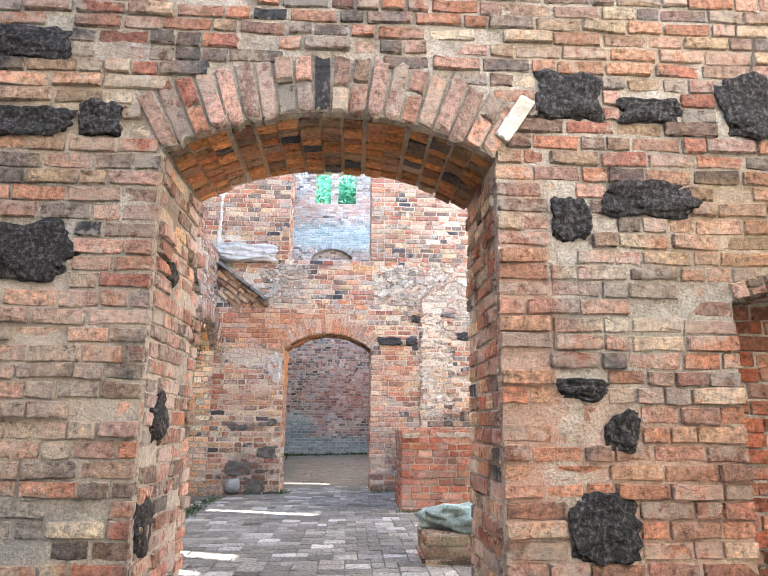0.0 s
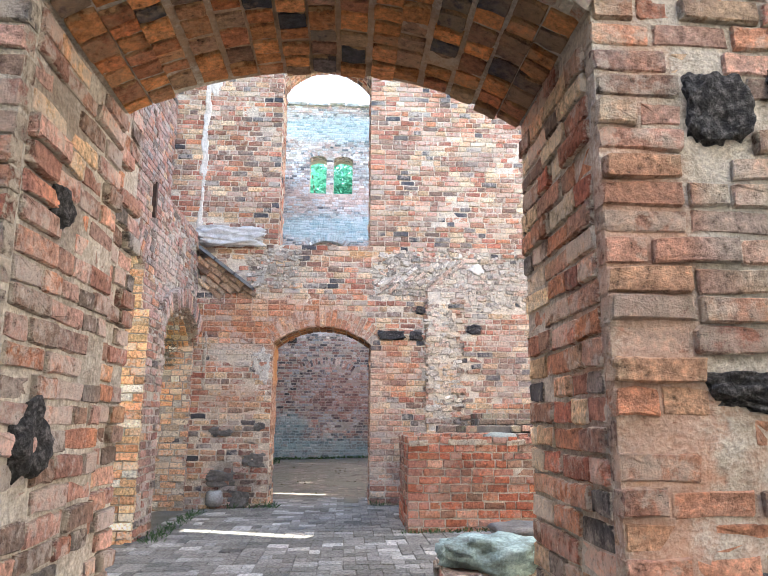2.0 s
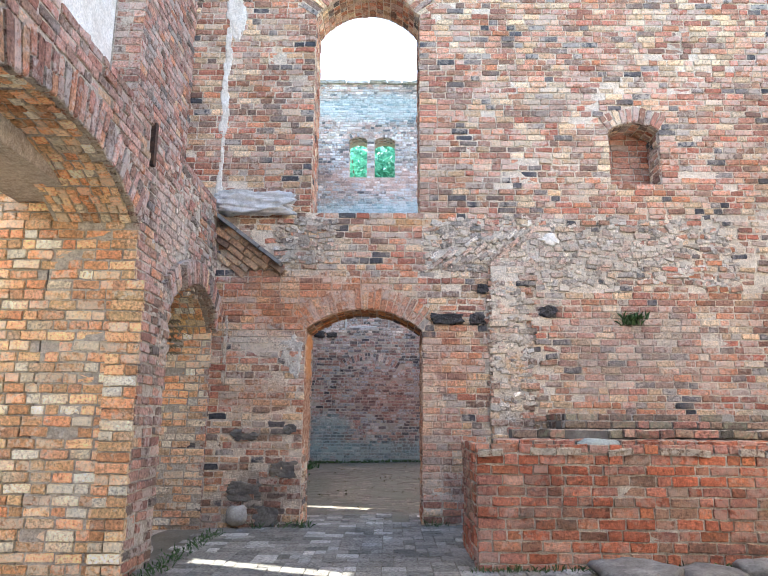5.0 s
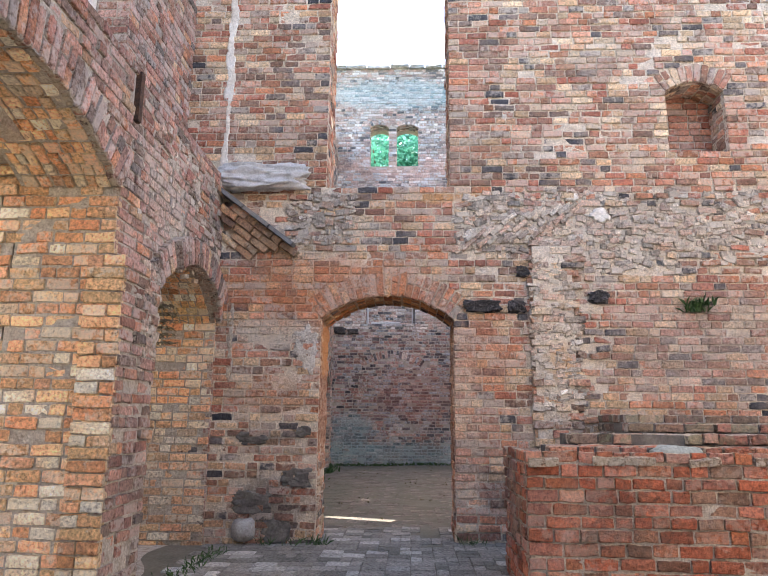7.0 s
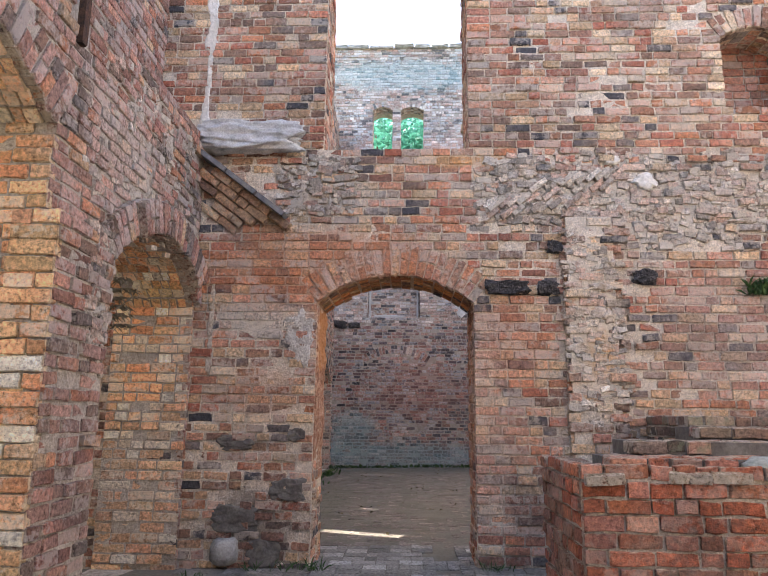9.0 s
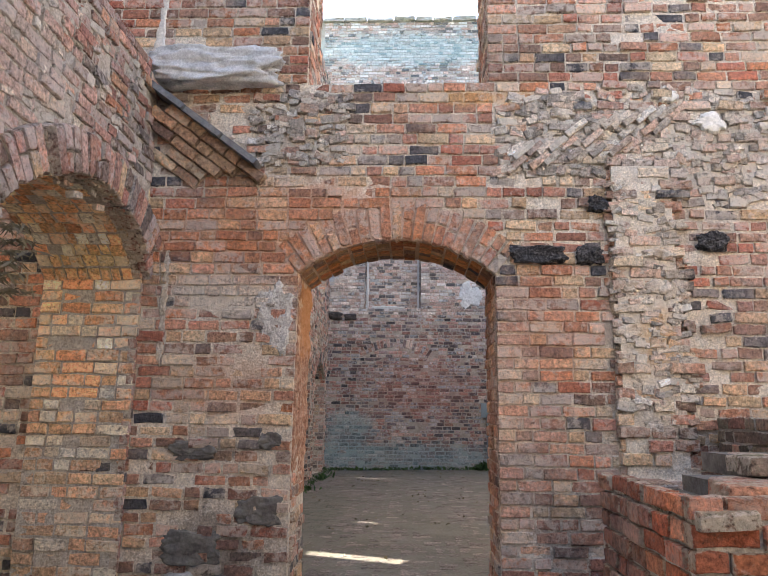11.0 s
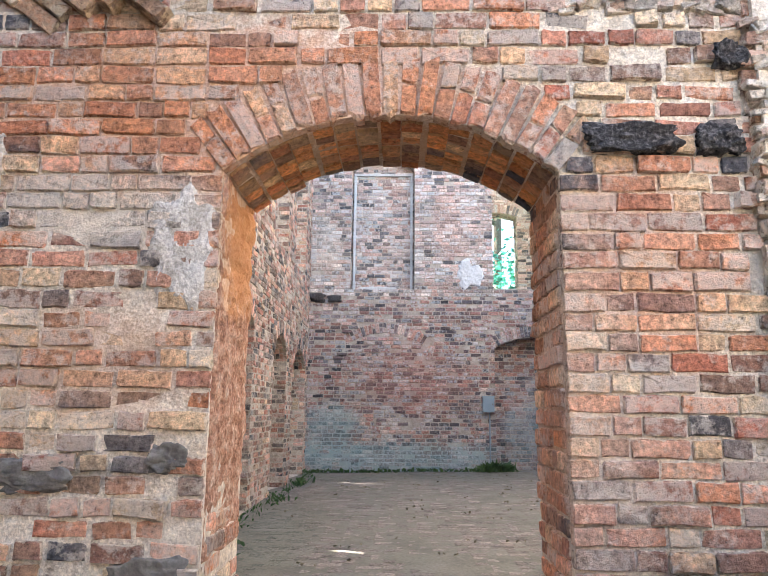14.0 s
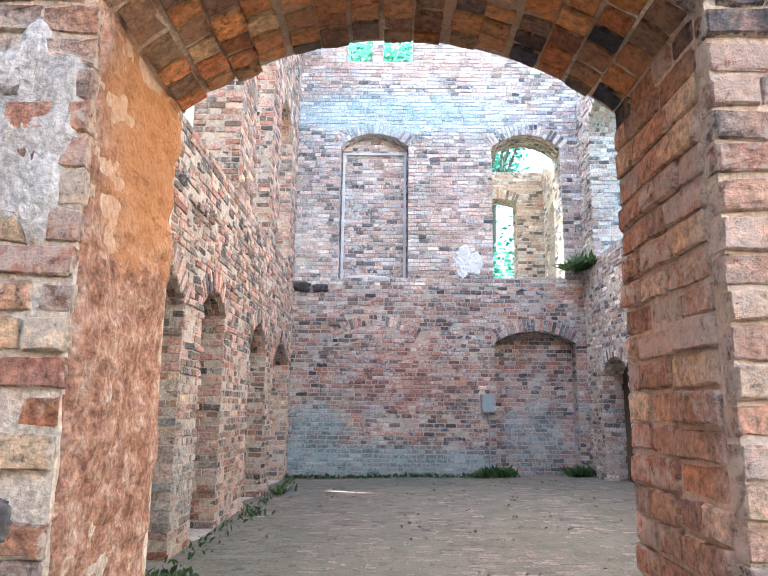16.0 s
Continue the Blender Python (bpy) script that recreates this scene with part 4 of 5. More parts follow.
TEAL_STONE = plain_mat("algae_stained_stone", [(0.3, (0.12, 0.13, 0.11)), (0.5, (0.27, 0.36, 0.34)), (0.7, (0.48, 0.60, 0.57))], 5.0, 40.0, 0.85, 0.02)

BRICK_SPRING = brick_mat("dusty_tan_brick", [(0.0, BROWN), (0.3, (0.50, 0.30, 0.17)), (0.6, (0.58, 0.38, 0.21)), (0.8, (0.52, 0.25, 0.13)), (1.0, TAN)], 0.35, (0.62, 0.52, 0.38), 0.3, vivid=0.9, joint=(0.56, 0.43, 0.29))
rv = random.Random(21)
mats = []
# springer in the corner: courses that run down along a slope
p0, p1 = Vector((-2.1, Y2, 4.30)), Vector((-1.12, Y2, 3.56))
slope = (p1 - p0).normalized()
norm = Vector((-slope.z, 0, slope.x)) * -1
if norm.z > 0:
    norm = -norm
for k in range(7):
    s = 0.02 - 0.11 * k
    while s < 1.25:
        size = rv.choice((0.27, 0.26, 0.14))
        c = p0 + slope * (s + size / 2) + norm * (0.07 + k * 0.095)
        if c.x > -2.0 and c.z > 3.47 and c.x < -1.05:
            proud = max(0.015, 0.17 - 0.035 * k) * (1.0 - 0.45 * max(0.0, s))
            mats.append(block(c - Y * (proud - 0.1), slope, -Y, (norm * -1), (size - 0.006, 0.2, 0.094)))
        s += size
emit(wall_cross, mats, BRICK_SPRING, (-1.5, Y2, 3.9), 40)
bm = bmesh.new()
for a, b in ((0.0, 0.45), (0.46, 0.86), (0.875, 1.25)):
    m = block(p0 + slope * (a + b) / 2 + norm * 0.005 - Y * (0.06 - 0.05 * a), slope, -Y, norm * -1, (b - a, 0.36, 0.05))
    bmesh.ops.create_cube(bm, size=1, matrix=m)
bmesh.ops.bevel(bm, geom=bm.edges[:], offset=0.008, segments=1)
part("slate_slab", bm, SLATE, wall_cross, "weathered grey slate on the springer")
# scar on the other side: tilted bricks
mats = []
tilt = Vector((0.77, 0, 0.64))
cross = Vector((-0.64, 0, 0.77))
for k in range(13):
    for i in range(3):
        c = Vector((1.0 + k * 0.098 + i * 0.16, Y2 + 0.03 + rv.gauss(0, 0.01), 3.56 + i * 0.15 + 0.018 * k))
        if rv.random() < 0.85:
            mats.append(block(c, tilt, (rv.gauss(0, 0.05), -1, 0), cross, (0.21 * rv.uniform(0.7, 1.1), 0.14, 0.065)))
emit(wall_cross, mats, RUBBLE, (1.5, Y2, 3.7), 40)
# rough stub of a cross wall beside the doorway
stub = lay((0, Y2 - 0.055, 0), X, -Y, -0.05, 3.6, 1.83, 2.5, [], 0.098, None, 0.02, rv, lambda a, z: 0.15 + 0.25 * noise.noise(Vector((a * 3, z * 3, 2))), 0.15,
           lo=lambda z: 1.83 + 0.08 * noise.noise(Vector((z * 3, 1, 0))), hi=lambda z: 2.45 + 0.16 * noise.noise(Vector((z * 2.5, 7, 0))))
part("mortar_core", box((1.88, Y2 - 0.052, -0.1), (2.36, Y2 + 0.02, 3.55)), MORTAR_WARM, wall_cross, "crumbling mortar of a broken cross wall")
emit(wall_cross, stub, BRICK_CROSS, (2.1, Y2, 2.3), 60)


def rubble(name, count, place, out, parent, low=0.035, high=0.1):
    """Broken brick and lumps of mortar stuck to a face, as one mesh."""
    mats = []
    for k in range(count):
        c, w = place(k)
        g = rv.uniform(low, high) * w
        o = (Vector(out) + Vector((rv.gauss(0, 0.14), rv.gauss(0, 0.14), rv.gauss(0, 0.14)))).normalized()
        u = Vector((rv.gauss(0, 0.22), rv.gauss(0, 0.22), 1))
        u = (u - o * u.dot(o)).normalized()
        mats.append(block(c, X, o, u, (g * rv.uniform(0.8, 1.9), g * 0.7, g * rv.uniform(0.5, 1.05))))
    emit(parent, mats, RUBBLE, (0, 0, 0), 0, stuff=name)


def band(k):
    a = rv.uniform(0.95, 5.4)
    top = 4.28 + 0.1 * noise.noise(Vector((a * 1.5, 0, 0)))
    low = 3.5 if a < 2.6 else 3.25 + 0.2 * noise.noise(Vector((a, 5, 0)))
    return (a, Y2 + 0.02, rv.uniform(low, top)), 1.0


rubble("rubble", 900, band, -Y, wall_cross)
rubble("rubble", 220, lambda k: ((rv.uniform(1.85, 2.45), Y2 - 0.045, rv.uniform(1.4, 3.4)), 0.8), -Y, wall_cross)
rubble("rubble", 160, lambda k: ((rv.uniform(-1.2, -0.35), Y2 + 0.0, rv.uniform(3.6, 4.25)), 0.9), -Y, wall_cross)
rubble("rubble", 240, lambda k: ((XS - 0.025, rv.uniform(9.6, 11.9), rv.uniform(2.9, 4.3)), 0.9), X, wall_side)
rubble("rubble", 160, lambda k: ((XP - 0.03, rv.uniform(9.75, 10.08), rv.uniform(1.7, 2.75)), 0.9), X, wall_side)
part("ledge_stone", lump((-1.57, Y2 - 0.05, 4.45), (1.15, 0.34, 0.3), 31, rough=0.32, sub=5, freq=2.4, square=0.72), CORBEL, wall_cross, "rough grey corbel stone")
for k, (a, h, w, t) in enumerate([(1.26, 2.79, 0.4, 0.14), (1.68, 2.78, 0.2, 0.14), (1.76, 3.23, 0.15, 0.13), (2.68, 2.9, 0.22, 0.14), (-1.5, 0.43, 0.5, 0.24), (-1.2, 0.12, 0.36, 0.26),
                                  (-0.98, 0.72, 0.36, 0.2), (-1.53, 1.17, 0.4, 0.14), (-0.92, 1.25, 0.2, 0.12)]):
    part("stone", lump((a, Y2 + (0.01 if k < 4 else 0.028), h), (w * (1.0 if k < 4 else 0.85), 0.12 if k < 4 else 0.09, t), k + 40, rough=0.36, sub=5, freq=1.9, square=0.72), SLAG if k < 4 else STONE_DARK, wall_cross, "dark stone built into the brickwork")
part("fieldstone", lump((-1.57, Y2 - 0.02, 0.13), (0.26, 0.26, 0.25), 61, rough=0.15, sub=3), STONE, wall_cross, "round grey fieldstone")


def patch(cx, cz, w, h, seed, y, material, parent, label, thick=0.02):
    """A ragged scab of plaster on a wall that faces the walk, thin at its rim."""
    n, rings = 72, 7
    vs, fs = [(cx, y - thick, cz)], []
    for i in range(1, rings + 1):
        f = i / rings
        for k in range(n):
            g = 2 * math.pi * k / n
            ca, sa = math.cos(g), math.sin(g)
            s = 1 + 0.5 * noise.noise(Vector((ca * 1.6, sa * 1.6, seed))) + 0.16 * noise.noise(Vector((ca * 4, sa * 4, seed))) + 0.05 * noise.noise(Vector((ca * 13, sa * 13, seed)))
            a, z = cx + w / 2 * s * ca * f, cz + h / 2 * s * sa * f
            rise = thick * (1 - f ** 5) + 0.011 * noise.noise(Vector((a * 14, z * 14, seed))) - (0.012 if i == rings else 0.0)
            vs.append((a, y - rise, z))
    for k in range(n):
        m = (k + 1) % n
        fs.append((0, 1 + k, 1 + m))
        for i in range(rings - 1):
            fs.append((1 + i * n + k, 1 + (i + 1) * n + k, 1 + (i + 1) * n + m, 1 + i * n + m))
    ob = new("plaster_patch", mesh_of("plaster_patch", vs, fs, material))
    ob.parent = parent
    return tagged(ob, label) if label else ob


patch(-0.92, 2.28, 0.34, 0.55, 3, Y2, PLASTER_GREY, wall_cross, "grey cement patch beside the doorway", 0.008)
for k in range(16):
    patch(rv.uniform(1.3, 5.2), rv.uniform(3.4, 4.15), rv.uniform(0.12, 0.35), rv.uniform(0.06, 0.16), 100 + k * 3.3, Y2 + 0.004, STONE_LIME, wall_cross, "", 0.012 + 0.0009 * k)
for k in range(8):
    patch(rv.uniform(1.9, 2.4), rv.uniform(1.5, 3.4), rv.uniform(0.1, 0.25), rv.uniform(0.06, 0.16), 300 + k * 3.3, Y2 - 0.06, STONE_LIME, wall_cross, "", 0.012 + 0.0017 * k)
for k in range(5):
    patch(-1.87 + rv.gauss(0, 0.008), 2.0 + 0.17 * k, 0.06, 0.3, 610 + 3.7 * k, Y2, STONE_LIME, wall_cross, "", 0.008 + 0.001 * k)
for k in range(17):
    patch(-2.07 + rv.gauss(0, 0.012), 4.75 + 0.24 * k, rv.uniform(0.06, 0.14), 0.42, 640 + 3.7 * k, Y2, PLASTER, wall_cross, "", 0.008 + 0.0006 * k)
patch(-1.98, 7.6, 0.3, 0.9, 19.3, Y2, PLASTER, wall_cross, "pale plaster remains in the corner", 0.02)
patch(2.75, 3.95, 0.26, 0.16, 19, Y2 - 0.03, PLASTER, wall_cross, "white plaster remains")
patch(2.4, 4.2, 0.22, 0.12, 18, Y2 - 0.03, PLASTER, wall_cross, "white plaster remains")
patch(1.9, 4.92, 0.62, 0.8, 9, Y3, PLASTER_WHITE, wall_end, "white patch of paint on brick")
patch(-2.28, 4.95, 0.2, 0.4, 10, Y3, PLASTER_WHITE, wall_end, "white patch of paint on brick")
patch(-2.36, 6.1, 0.22, 0.35, 11, Y3, PLASTER_WHITE, wall_end, "white patch of paint on brick")
patch(-0.5, 4.62, 1.1, 0.16, 12, Y3 + 0.34, PLASTER_WHITE, wall_end, "white lime on the blind window's foot")
for a, h, w, t in ((-2.0, 4.32, 0.36, 0.2), (-1.55, 4.3, 0.36, 0.18)):
    part("stone", lump((a, Y3, h), (w, 0.15, t), a, rough=0.45, sub=3), SLAG, wall_end, "dark stone built into the brickwork")

# pale frame strip of the blind window
bm = box((-1.12, Y3 + 0.27, 4.6), (-1.06, Y3 + 0.345, 7.75))
box((0.40, Y3 + 0.27, 4.6), (0.46, Y3 + 0.345, 7.75), bm)
box((-1.12, Y3 + 0.27, 7.75), (0.46, Y3 + 0.345, 7.80), bm)
part("window_frame", bm, PLASTER_WHITE, wall_end, "pale rendered window frame")

# ---- coping of the end wall ----
cop = []
x = -4.0
while x < 7.3:
    w = rv.uniform(0.5, 0.9)
    cop.append(block((x + w / 2, Y3 + 0.38, 13.96 + rv.gauss(0, 0.012)), X, -Y, Z, (w - 0.02, 0.95, 0.14)))
    x += w
emit(wall_end, cop, STONE, (0, Y3, 14), 40, "coping_stone")

# ---- walls of the room behind the open window ----
r8 = random.Random(22)
back_w = Arch(2.6, 3.78, 5.1, 7.5, 7.62, 0.3)
wall_back = wall("wall_back", (0, 29.0, 0), X, -Y, [(1.5, -0.3), (6.5, -0.3), (6.5, 8.45), (1.5, 8.45)], [back_w], 0.6, label="rear brick wall with a window towards the trees")
b9 = lay((0, 29.0, 0), X, -Y, 4.0, 8.45, 1.6, 5.2, [back_w], 0.097, None, 0.006, r8)
f, s = back_w.stones((0, 29.0, 0), X, -Y, 0.6, r8)
b9 += f + s + lay((back_w.a1, 29.0, 0), Y, -X, 5.1, 7.5, 0.075, 0.6, [], 0.097, None, 0.006, r8)
emit(wall_back, b9, BRICK_FAR, (3, 29, 6), 60)
side_w = Arch(27.3, 28.4, 5.0, 7.0, 7.2, 0.25)
wall_gable = wall("wall_gable", (4.55, 0, 0), Y, -X, [(26.6, -0.3), (28.99, -0.3), (28.99, 8.6), (27.8, 8.0), (26.6, 6.6)], [side_w], 0.5, label="broken brick side wall behind the window")
b9 = lay((4.55, 0, 0), Y, -X, 4.0, 8.3, 26.6, 28.99, [side_w], 0.097, lambda a, z: z > 6.6 + (a - 26.6) * 0.85, 0.006, r8)
emit(wall_gable, b9, BRICK_FAR, (4.5, 27, 6), 60)

# ---- loose stones ----
boulder = tagged(part("boulder", lump((1.64, 6.36, 0.39), (0.72, 0.56, 0.24), 71, rough=0.4, sub=4, freq=1.6), TEAL_STONE), "pale green algae-stained boulder on a brick plinth", "boulder")
plinth = tagged(part("plinth", box((1.24, 6.05, -0.05), (2.0, 6.75, 0.29)), MORTAR_DARK), "low brick plinth under a boulder", "plinth")
pb = lay((0, 6.03, 0), X, -Y, -0.02, 0.3, 1.22, 2.0, [], 0.1, None, 0.006, r8) + lay((1.22, 6.03, 0), Y, -X, -0.02, 0.3, 0.075, 0.7, [], 0.1, None, 0.006, r8)
pb += [block((1.36 + i * 0.26, 6.2 + k * 0.3, 0.27), X, Z, Y, (0.25, 0.07, 0.28)) for i in range(3) for k in range(2)]
emit(plinth, pb, BRICK_MOSS, (1.2, 6, 0.2), 60)
for k, (c, s) in enumerate((((2.6, 9.15, 0.09), (0.62, 0.6, 0.2)), ((3.2, 9.1, 0.08), (0.55, 0.5, 0.18)), ((2.05, 6.55, 0.12), (0.4, 0.4, 0.3)), ((3.75, 9.2, 0.1), (0.45, 0.4, 0.2)))):
    tagged(part("stone_slab", lump(c, s, 80 + k, rough=0.35, sub=3, freq=1.4), STONE_DARK), "flat grey fieldstone lying by the low wall", "stone", "loose stones")
part("stone", lump((2.5, YL + 0.14, 1.12), (0.4, 0.22, 0.19), 91, rough=0.22, freq=2.0), STONE_GREEN, low, "green-stained stone in the brickwork")

# ---- distribution box on the end wall ----
STEEL = plain_mat("painted_blue_grey_steel", [(0.3, (0.20, 0.27, 0.31)), (0.7, (0.27, 0.34, 0.38))], 3.0, 40.0, 0.45, 0.001, fine_amount=0.15)
cabinet = tagged(new("distribution_box"), "small blue-grey steel distribution box on brick", "electric box")
cabinet.location = (2.345, Y3 - 0.03, 1.65)
bm = box((-0.14, -0.13, -0.19), (0.14, 0.0, 0.19))
bmesh.ops.bevel(bm, geom=bm.edges[:], offset=0.008, segments=2)
part("body", bm, STEEL, cabinet)
bm = box((-0.13, -0.145, -0.18), (0.13, -0.131, 0.18))
bmesh.ops.bevel(bm, geom=bm.edges[:], offset=0.005, segments=2)
door = part("door", bm, STEEL, cabinet)
part("latch", box((0.085, -0.157, -0.02), (0.11, -0.146, 0.02)), SLATE, door, "dark latch")
bm = box((-0.16, -0.15, 0.19), (0.16, 0.0, 0.205))
part("rain_hood", bm, STEEL, cabinet)
bm = bmesh.new()
bmesh.ops.create_cone(bm, cap_ends=True, segments=12, radius1=0.018, radius2=0.018, depth=1.2, matrix=Matrix.Translation((0.03, -0.03, -0.79)))
part("conduit", bm, STEEL, cabinet)

# ---- plants ----
def leaf_mat(name, a, b):
    m, t, p, ln = node_mat(name)
    geo = t.nodes.new("ShaderNodeNewGeometry")
    ln.new(ramp_out(t, geo.outputs["Random Per Island"], [(0.0, a), (1.0, b)]), p.inputs["Base Color"])
    p.inputs["Roughness"].default_value = 0.55
    tr = t.nodes.new("ShaderNodeBsdfTranslucent")
    ln.new(ramp_out(t, geo.outputs["Random Per Island"], [(0.0, a), (1.0, b)]), tr.inputs[0])
    mx = t.nodes.new("ShaderNodeMixShader")
    mx.inputs[0].default_value = 0.4
    ln.new(p.outputs[0], mx.inputs[1])
    ln.new(tr.outputs[0], mx.inputs[2])
    ln.new(mx.outputs[0], t.nodes["Material Output"].inputs[0])
    return m


LEAF = leaf_mat("leaf_green", (0.035, 0.17, 0.11), (0.12, 0.40, 0.29))
WEED = leaf_mat("weed_green", (0.03, 0.075, 0.02), (0.08, 0.15, 0.04))
DRY = leaf_mat("dry_stem", (0.12, 0.10, 0.06), (0.25, 0.21, 0.13))
BARK = plain_mat("bark", [(0.3, (0.06, 0.05, 0.04)), (0.7, (0.16, 0.13, 0.10))], 9.0, 40.0, 0.95, 0.03)
rp = random.Random(31)


def blades(name, centres, count, length, spread, material, label, category, wide=0.02, up=0.7):
    vs, fs = [], []
    for c in centres:
        for _ in range(count):
            o = Vector(c) + Vector((rp.gauss(0, spread), rp.gauss(0, spread * 0.5), 0))
            d = Vector((rp.gauss(0, 0.6), rp.gauss(0, 0.6), up + rp.random() * 0.5)).normalized()
            s = d.cross(Vector((rp.gauss(0, 1), rp.gauss(0, 1), rp.gauss(0, 0.5)))).normalized() * wide * rp.uniform(0.6, 1.5)
            g = length * rp.uniform(0.4, 1.1)
            mid, tip = o + d * g * 0.55, o + d * g + Vector((d.x, d.y, -0.4)) * g * 0.25
            b = len(vs)
            vs += [o - s * 0.4, o + s * 0.4, mid + s, mid - s, tip]
            fs += [(b, b + 1, b + 2, b + 3), (b + 3, b + 2, b + 4)]
    return tagged(new(name, mesh_of(name, vs, fs, material)), label, category, kind="stuff")


blades("weeds", [(x, Y3 - 0.12 - 0.1 * rp.random(), FLOOR(x, 25.6)) for x in [-2.2 + 0.12 * k for k in range(42)]], 9, 0.14, 0.08, WEED, "low green weeds along the foot of the wall", "weeds")
blades("weeds", [(x, Y3 - 0.2, FLOOR(x, 25.5)) for x in (2.3, 2.5, 2.65, 4.3, 4.45)], 60, 0.32, 0.13, WEED, "leafy green weeds at the foot of the wall", "weeds", 0.03)
blades("weeds", [(XR + 0.12 + 0.12 * rp.random(), y, FLOOR(-2.1, y)) for y in [14.2 + 0.2 * k for k in range(56)]], 5, 0.10, 0.09, WEED, "green weeds along the foot of the side wall", "weeds", 0.014)
blades("weeds", [(XR + 0.3, y, FLOOR(-2.0, y)) for y in (16.3, 17.0, 20.6, 23.0, 23.3)], 22, 0.17, 0.13, WEED, "leafy green weeds by the piers", "weeds", 0.02)
blades("weeds", [(4.5, y, 4.75) for y in (24.95, 25.1, 25.3, 25.5)], 70, 0.34, 0.16, WEED, "green plant growing on the broken wall", "plant", 0.035, 0.3)
blades("grass", [(XP + 0.12 + 0.1 * rp.random(), y, FLOOR(-1.7, y)) for y in [9.3 + 0.12 * k for k in range(22)]], 14, 0.09, 0.07, WEED, "thin grass along the foot of the pier", "grass", 0.006)
blades("grass", [(x, Y2 - 0.12, FLOOR(x, 12)) for x in (-0.75, -0.7, -0.64, -1.0, -1.3, 1.0, 1.1)], 14, 0.16, 0.05, WEED, "thin grass tuft at the doorway", "grass", 0.006)
blades("grass", [(x, YL - 0.08, FLOOR(x, 9.5)) for x in [1.25 + 0.12 * k for k in range(40)]], 14, 0.08, 0.06, WEED, "thin grass along the low wall", "grass", 0.006)
blades("leaf_litter", [(x, y, FLOOR(x, y) - 0.004) for x, y in [(rp.uniform(-1.7, 3.6), rp.uniform(13.4, 25.2)) for _ in range(70)]], 3, 0.045, 0.08, DRY, "dry leaves and crumbs of brick scattered on paving", "leaf litter", 0.014, 0.02)
blades("ivy", [(XS + 0.08, 10.2 + 0.1 * rp.random(), 2.1 + 0.07 * k) for k in range(6)], 45, 0.08, 0.06, DRY, "dry twigs and roots hanging on the wall", "dry plant", 0.006, -0.6)
blades("weeds", [(3.85, Y2 - 0.03, 2.72), (3.9, Y2 - 0.03, 2.8)], 60, 0.16, 0.08, WEED, "small green plant growing in the brickwork", "plant", 0.014)


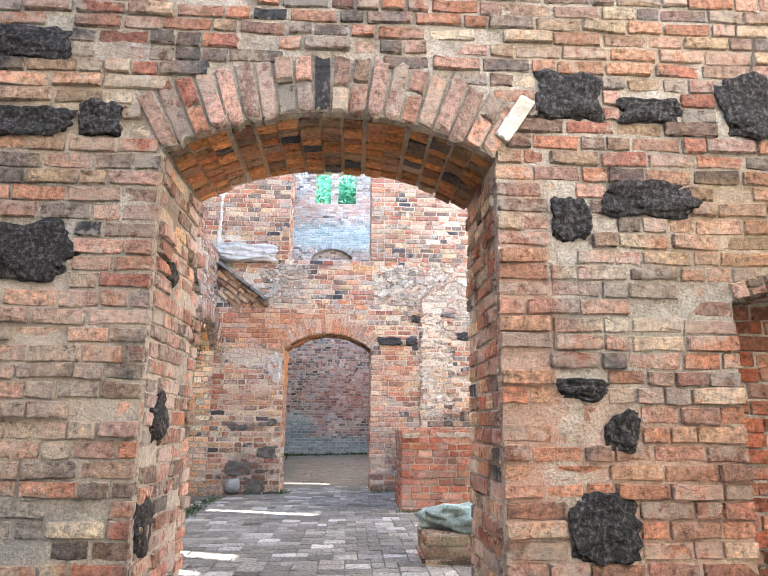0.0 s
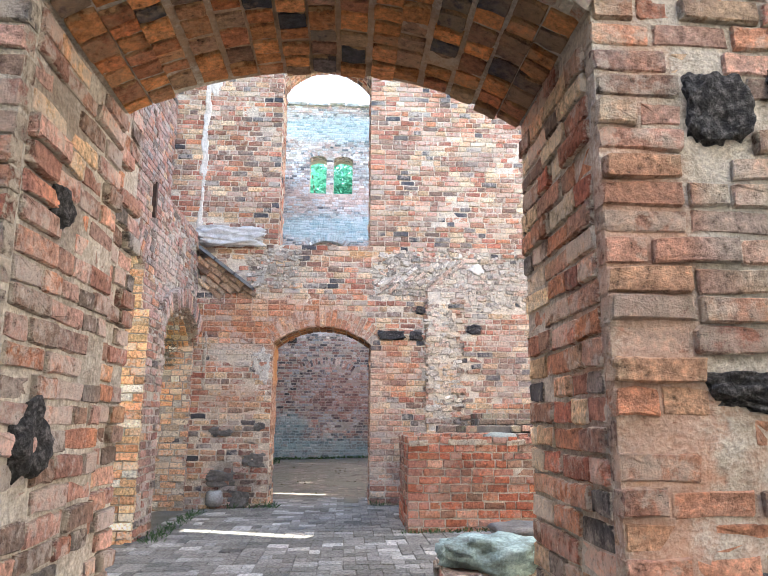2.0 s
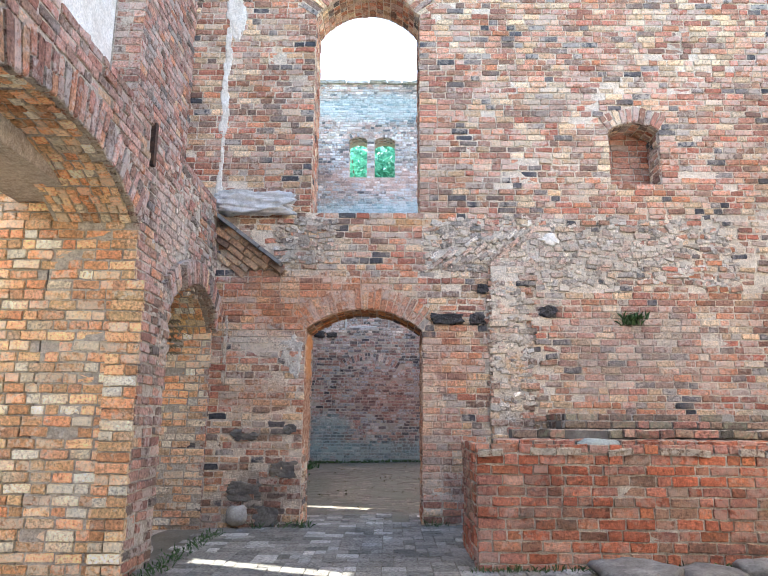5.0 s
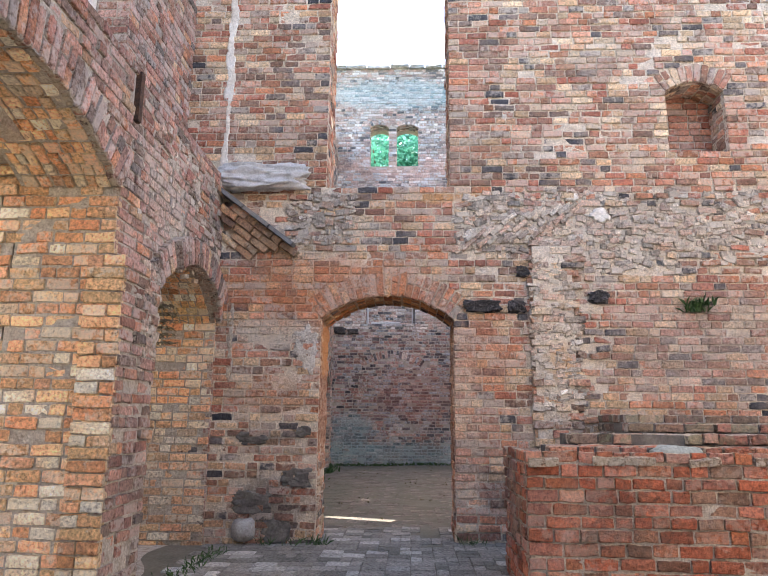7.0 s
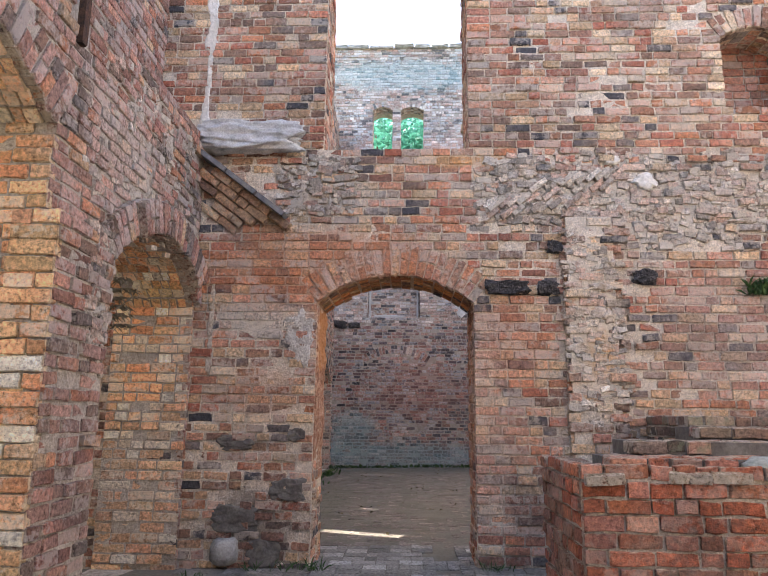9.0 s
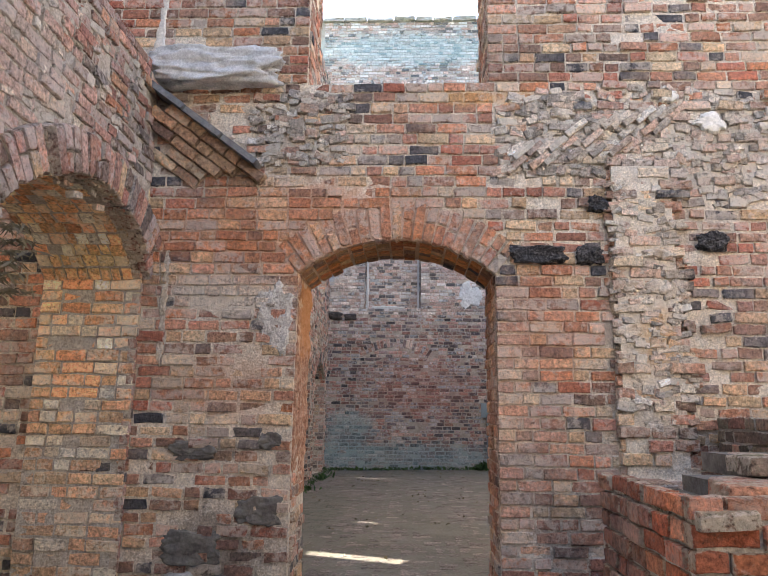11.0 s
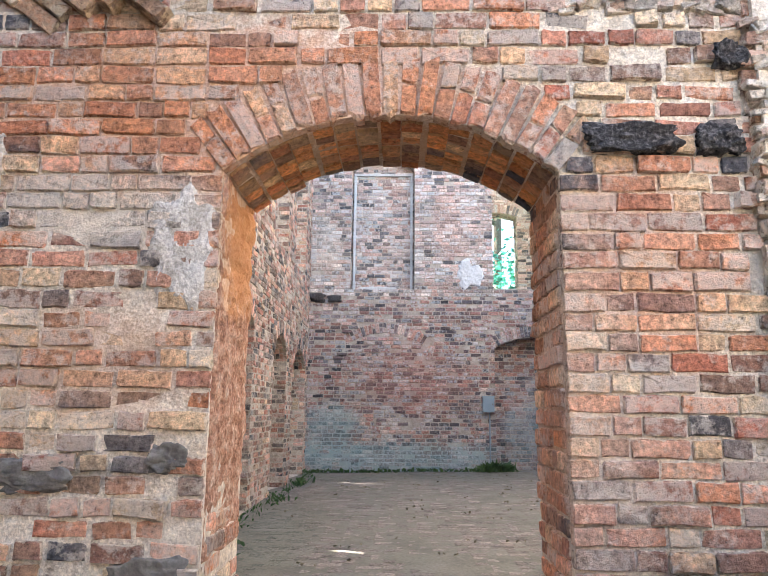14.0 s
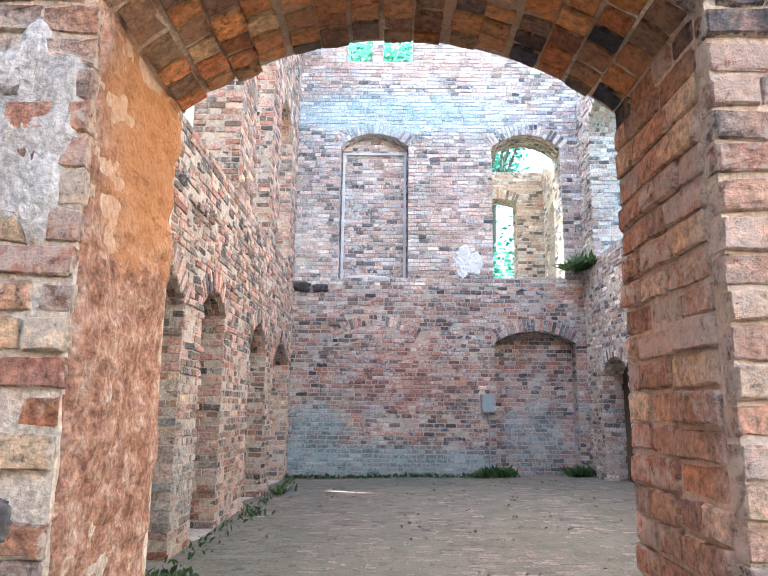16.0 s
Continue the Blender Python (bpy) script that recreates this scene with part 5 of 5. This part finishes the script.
def tree(x, y, height, crown, seed):
    rt = random.Random(seed)
    top = tagged(new("tree"), "broad-leaved green tree behind the ruin", "tree", "trees behind the ruin")
    top.location = (x, y, -0.34)
    bm = bmesh.new()
    tips = []

    def limb(a, b, ra, rb):
        d = b - a
        m = Matrix.Translation((a + b) / 2) @ d.to_track_quat("Z", "Y").to_matrix().to_4x4()
        bmesh.ops.create_cone(bm, cap_ends=True, segments=9, radius1=ra, radius2=rb, depth=d.length, matrix=m)

    fork = Vector((0.2, 0.1, height * 0.45))
    limb(Vector((0, 0, 0)), fork, 0.3, 0.2)
    for k in range(9):
        g = k * 2.4
        tip = fork + Vector((math.cos(g) * crown * rt.uniform(0.5, 0.9), math.sin(g) * crown * rt.uniform(0.5, 0.9), height * rt.uniform(0.05, 0.5)))
        limb(fork + Vector((0, 0, rt.uniform(-0.6, 0.3))), tip, 0.11, 0.03)
        tips += [tip, fork.lerp(tip, 0.65)]
    part("trunk", bm, BARK, top)
    vs, fs = [], []
    for t in tips:
        for _ in range(16):
            c = t + Vector((rt.gauss(0, 0.75), rt.gauss(0, 0.75), rt.gauss(0, 0.75)))
            for _ in range(38):
                o = c + Vector((rt.gauss(0, 0.3), rt.gauss(0, 0.3), rt.gauss(0, 0.25)))
                u = Vector((rt.gauss(0, 1), rt.gauss(0, 1), rt.gauss(0, 0.5))).normalized()
                w = u.cross(Vector((rt.gauss(0, 1), rt.gauss(0, 1), rt.gauss(0, 1)))).normalized()
                g = rt.uniform(0.09, 0.17)
                b = len(vs)
                vs += [o - u * g, o + w * g * 0.5, o + u * g, o - w * g * 0.5]
                fs.append((b, b + 1, b + 2, b + 3))
    leaves = new("crown", mesh_of("crown", vs, fs, LEAF))
    leaves.parent = top


for k, (x, y, h, c) in enumerate(((-0.6, 31.0, 15.5, 2.8), (-0.2, 33.5, 16.5, 2.6), (0.1, 30.5, 14.5, 1.7), (3.1, 33.5, 7.0, 2.4), (6.8, 33.5, 8.4, 2.6), (10.5, 28.0, 9.0, 3.0), (5.0, 42.0, 26.0, 3.0))):
    tree(x, y, h, c, 50 + k)

# dark timber boarding in the doorway of the far side wall
TIMBER = plain_mat("dark_timber", [(0.3, (0.045, 0.03, 0.02)), (0.7, (0.12, 0.08, 0.05))], 5.0, 50.0, 0.8, 0.006, stretch=(1.0, 6.0, 0.6))
boarding = tagged(new("plank_door"), "dark brown boarded door in the side doorway", "door")
boarding.location = (XE + 0.45, 24.0, 0.06)
for k in range(9):
    bm = box((0.0, -0.78 + k * 0.175, 0.0), (0.04, -0.78 + k * 0.175 + 0.168, 2.42))
    bmesh.ops.bevel(bm, geom=bm.edges[:], offset=0.004, segments=1)
    part("plank", bm, TIMBER, boarding)
for z in (0.4, 1.9):
    part("ledge", box((-0.03, -0.75, z), (-0.001, 0.75, z + 0.14)), TIMBER, boarding)

# wrought-iron anchor in the side wall
RUST = plain_mat("rusty_iron", [(0.3, (0.03, 0.022, 0.018)), (0.7, (0.12, 0.06, 0.035))], 20.0, 80.0, 0.75, 0.004)
bm = box((XS - 0.03, 9.46, 3.95), (XS + 0.035, 9.53, 4.42))
bmesh.ops.bevel(bm, geom=bm.edges[:], offset=0.01, segments=2)
part("iron_anchor", bm, RUST, wall_side, "dark rusty iron wall anchor")
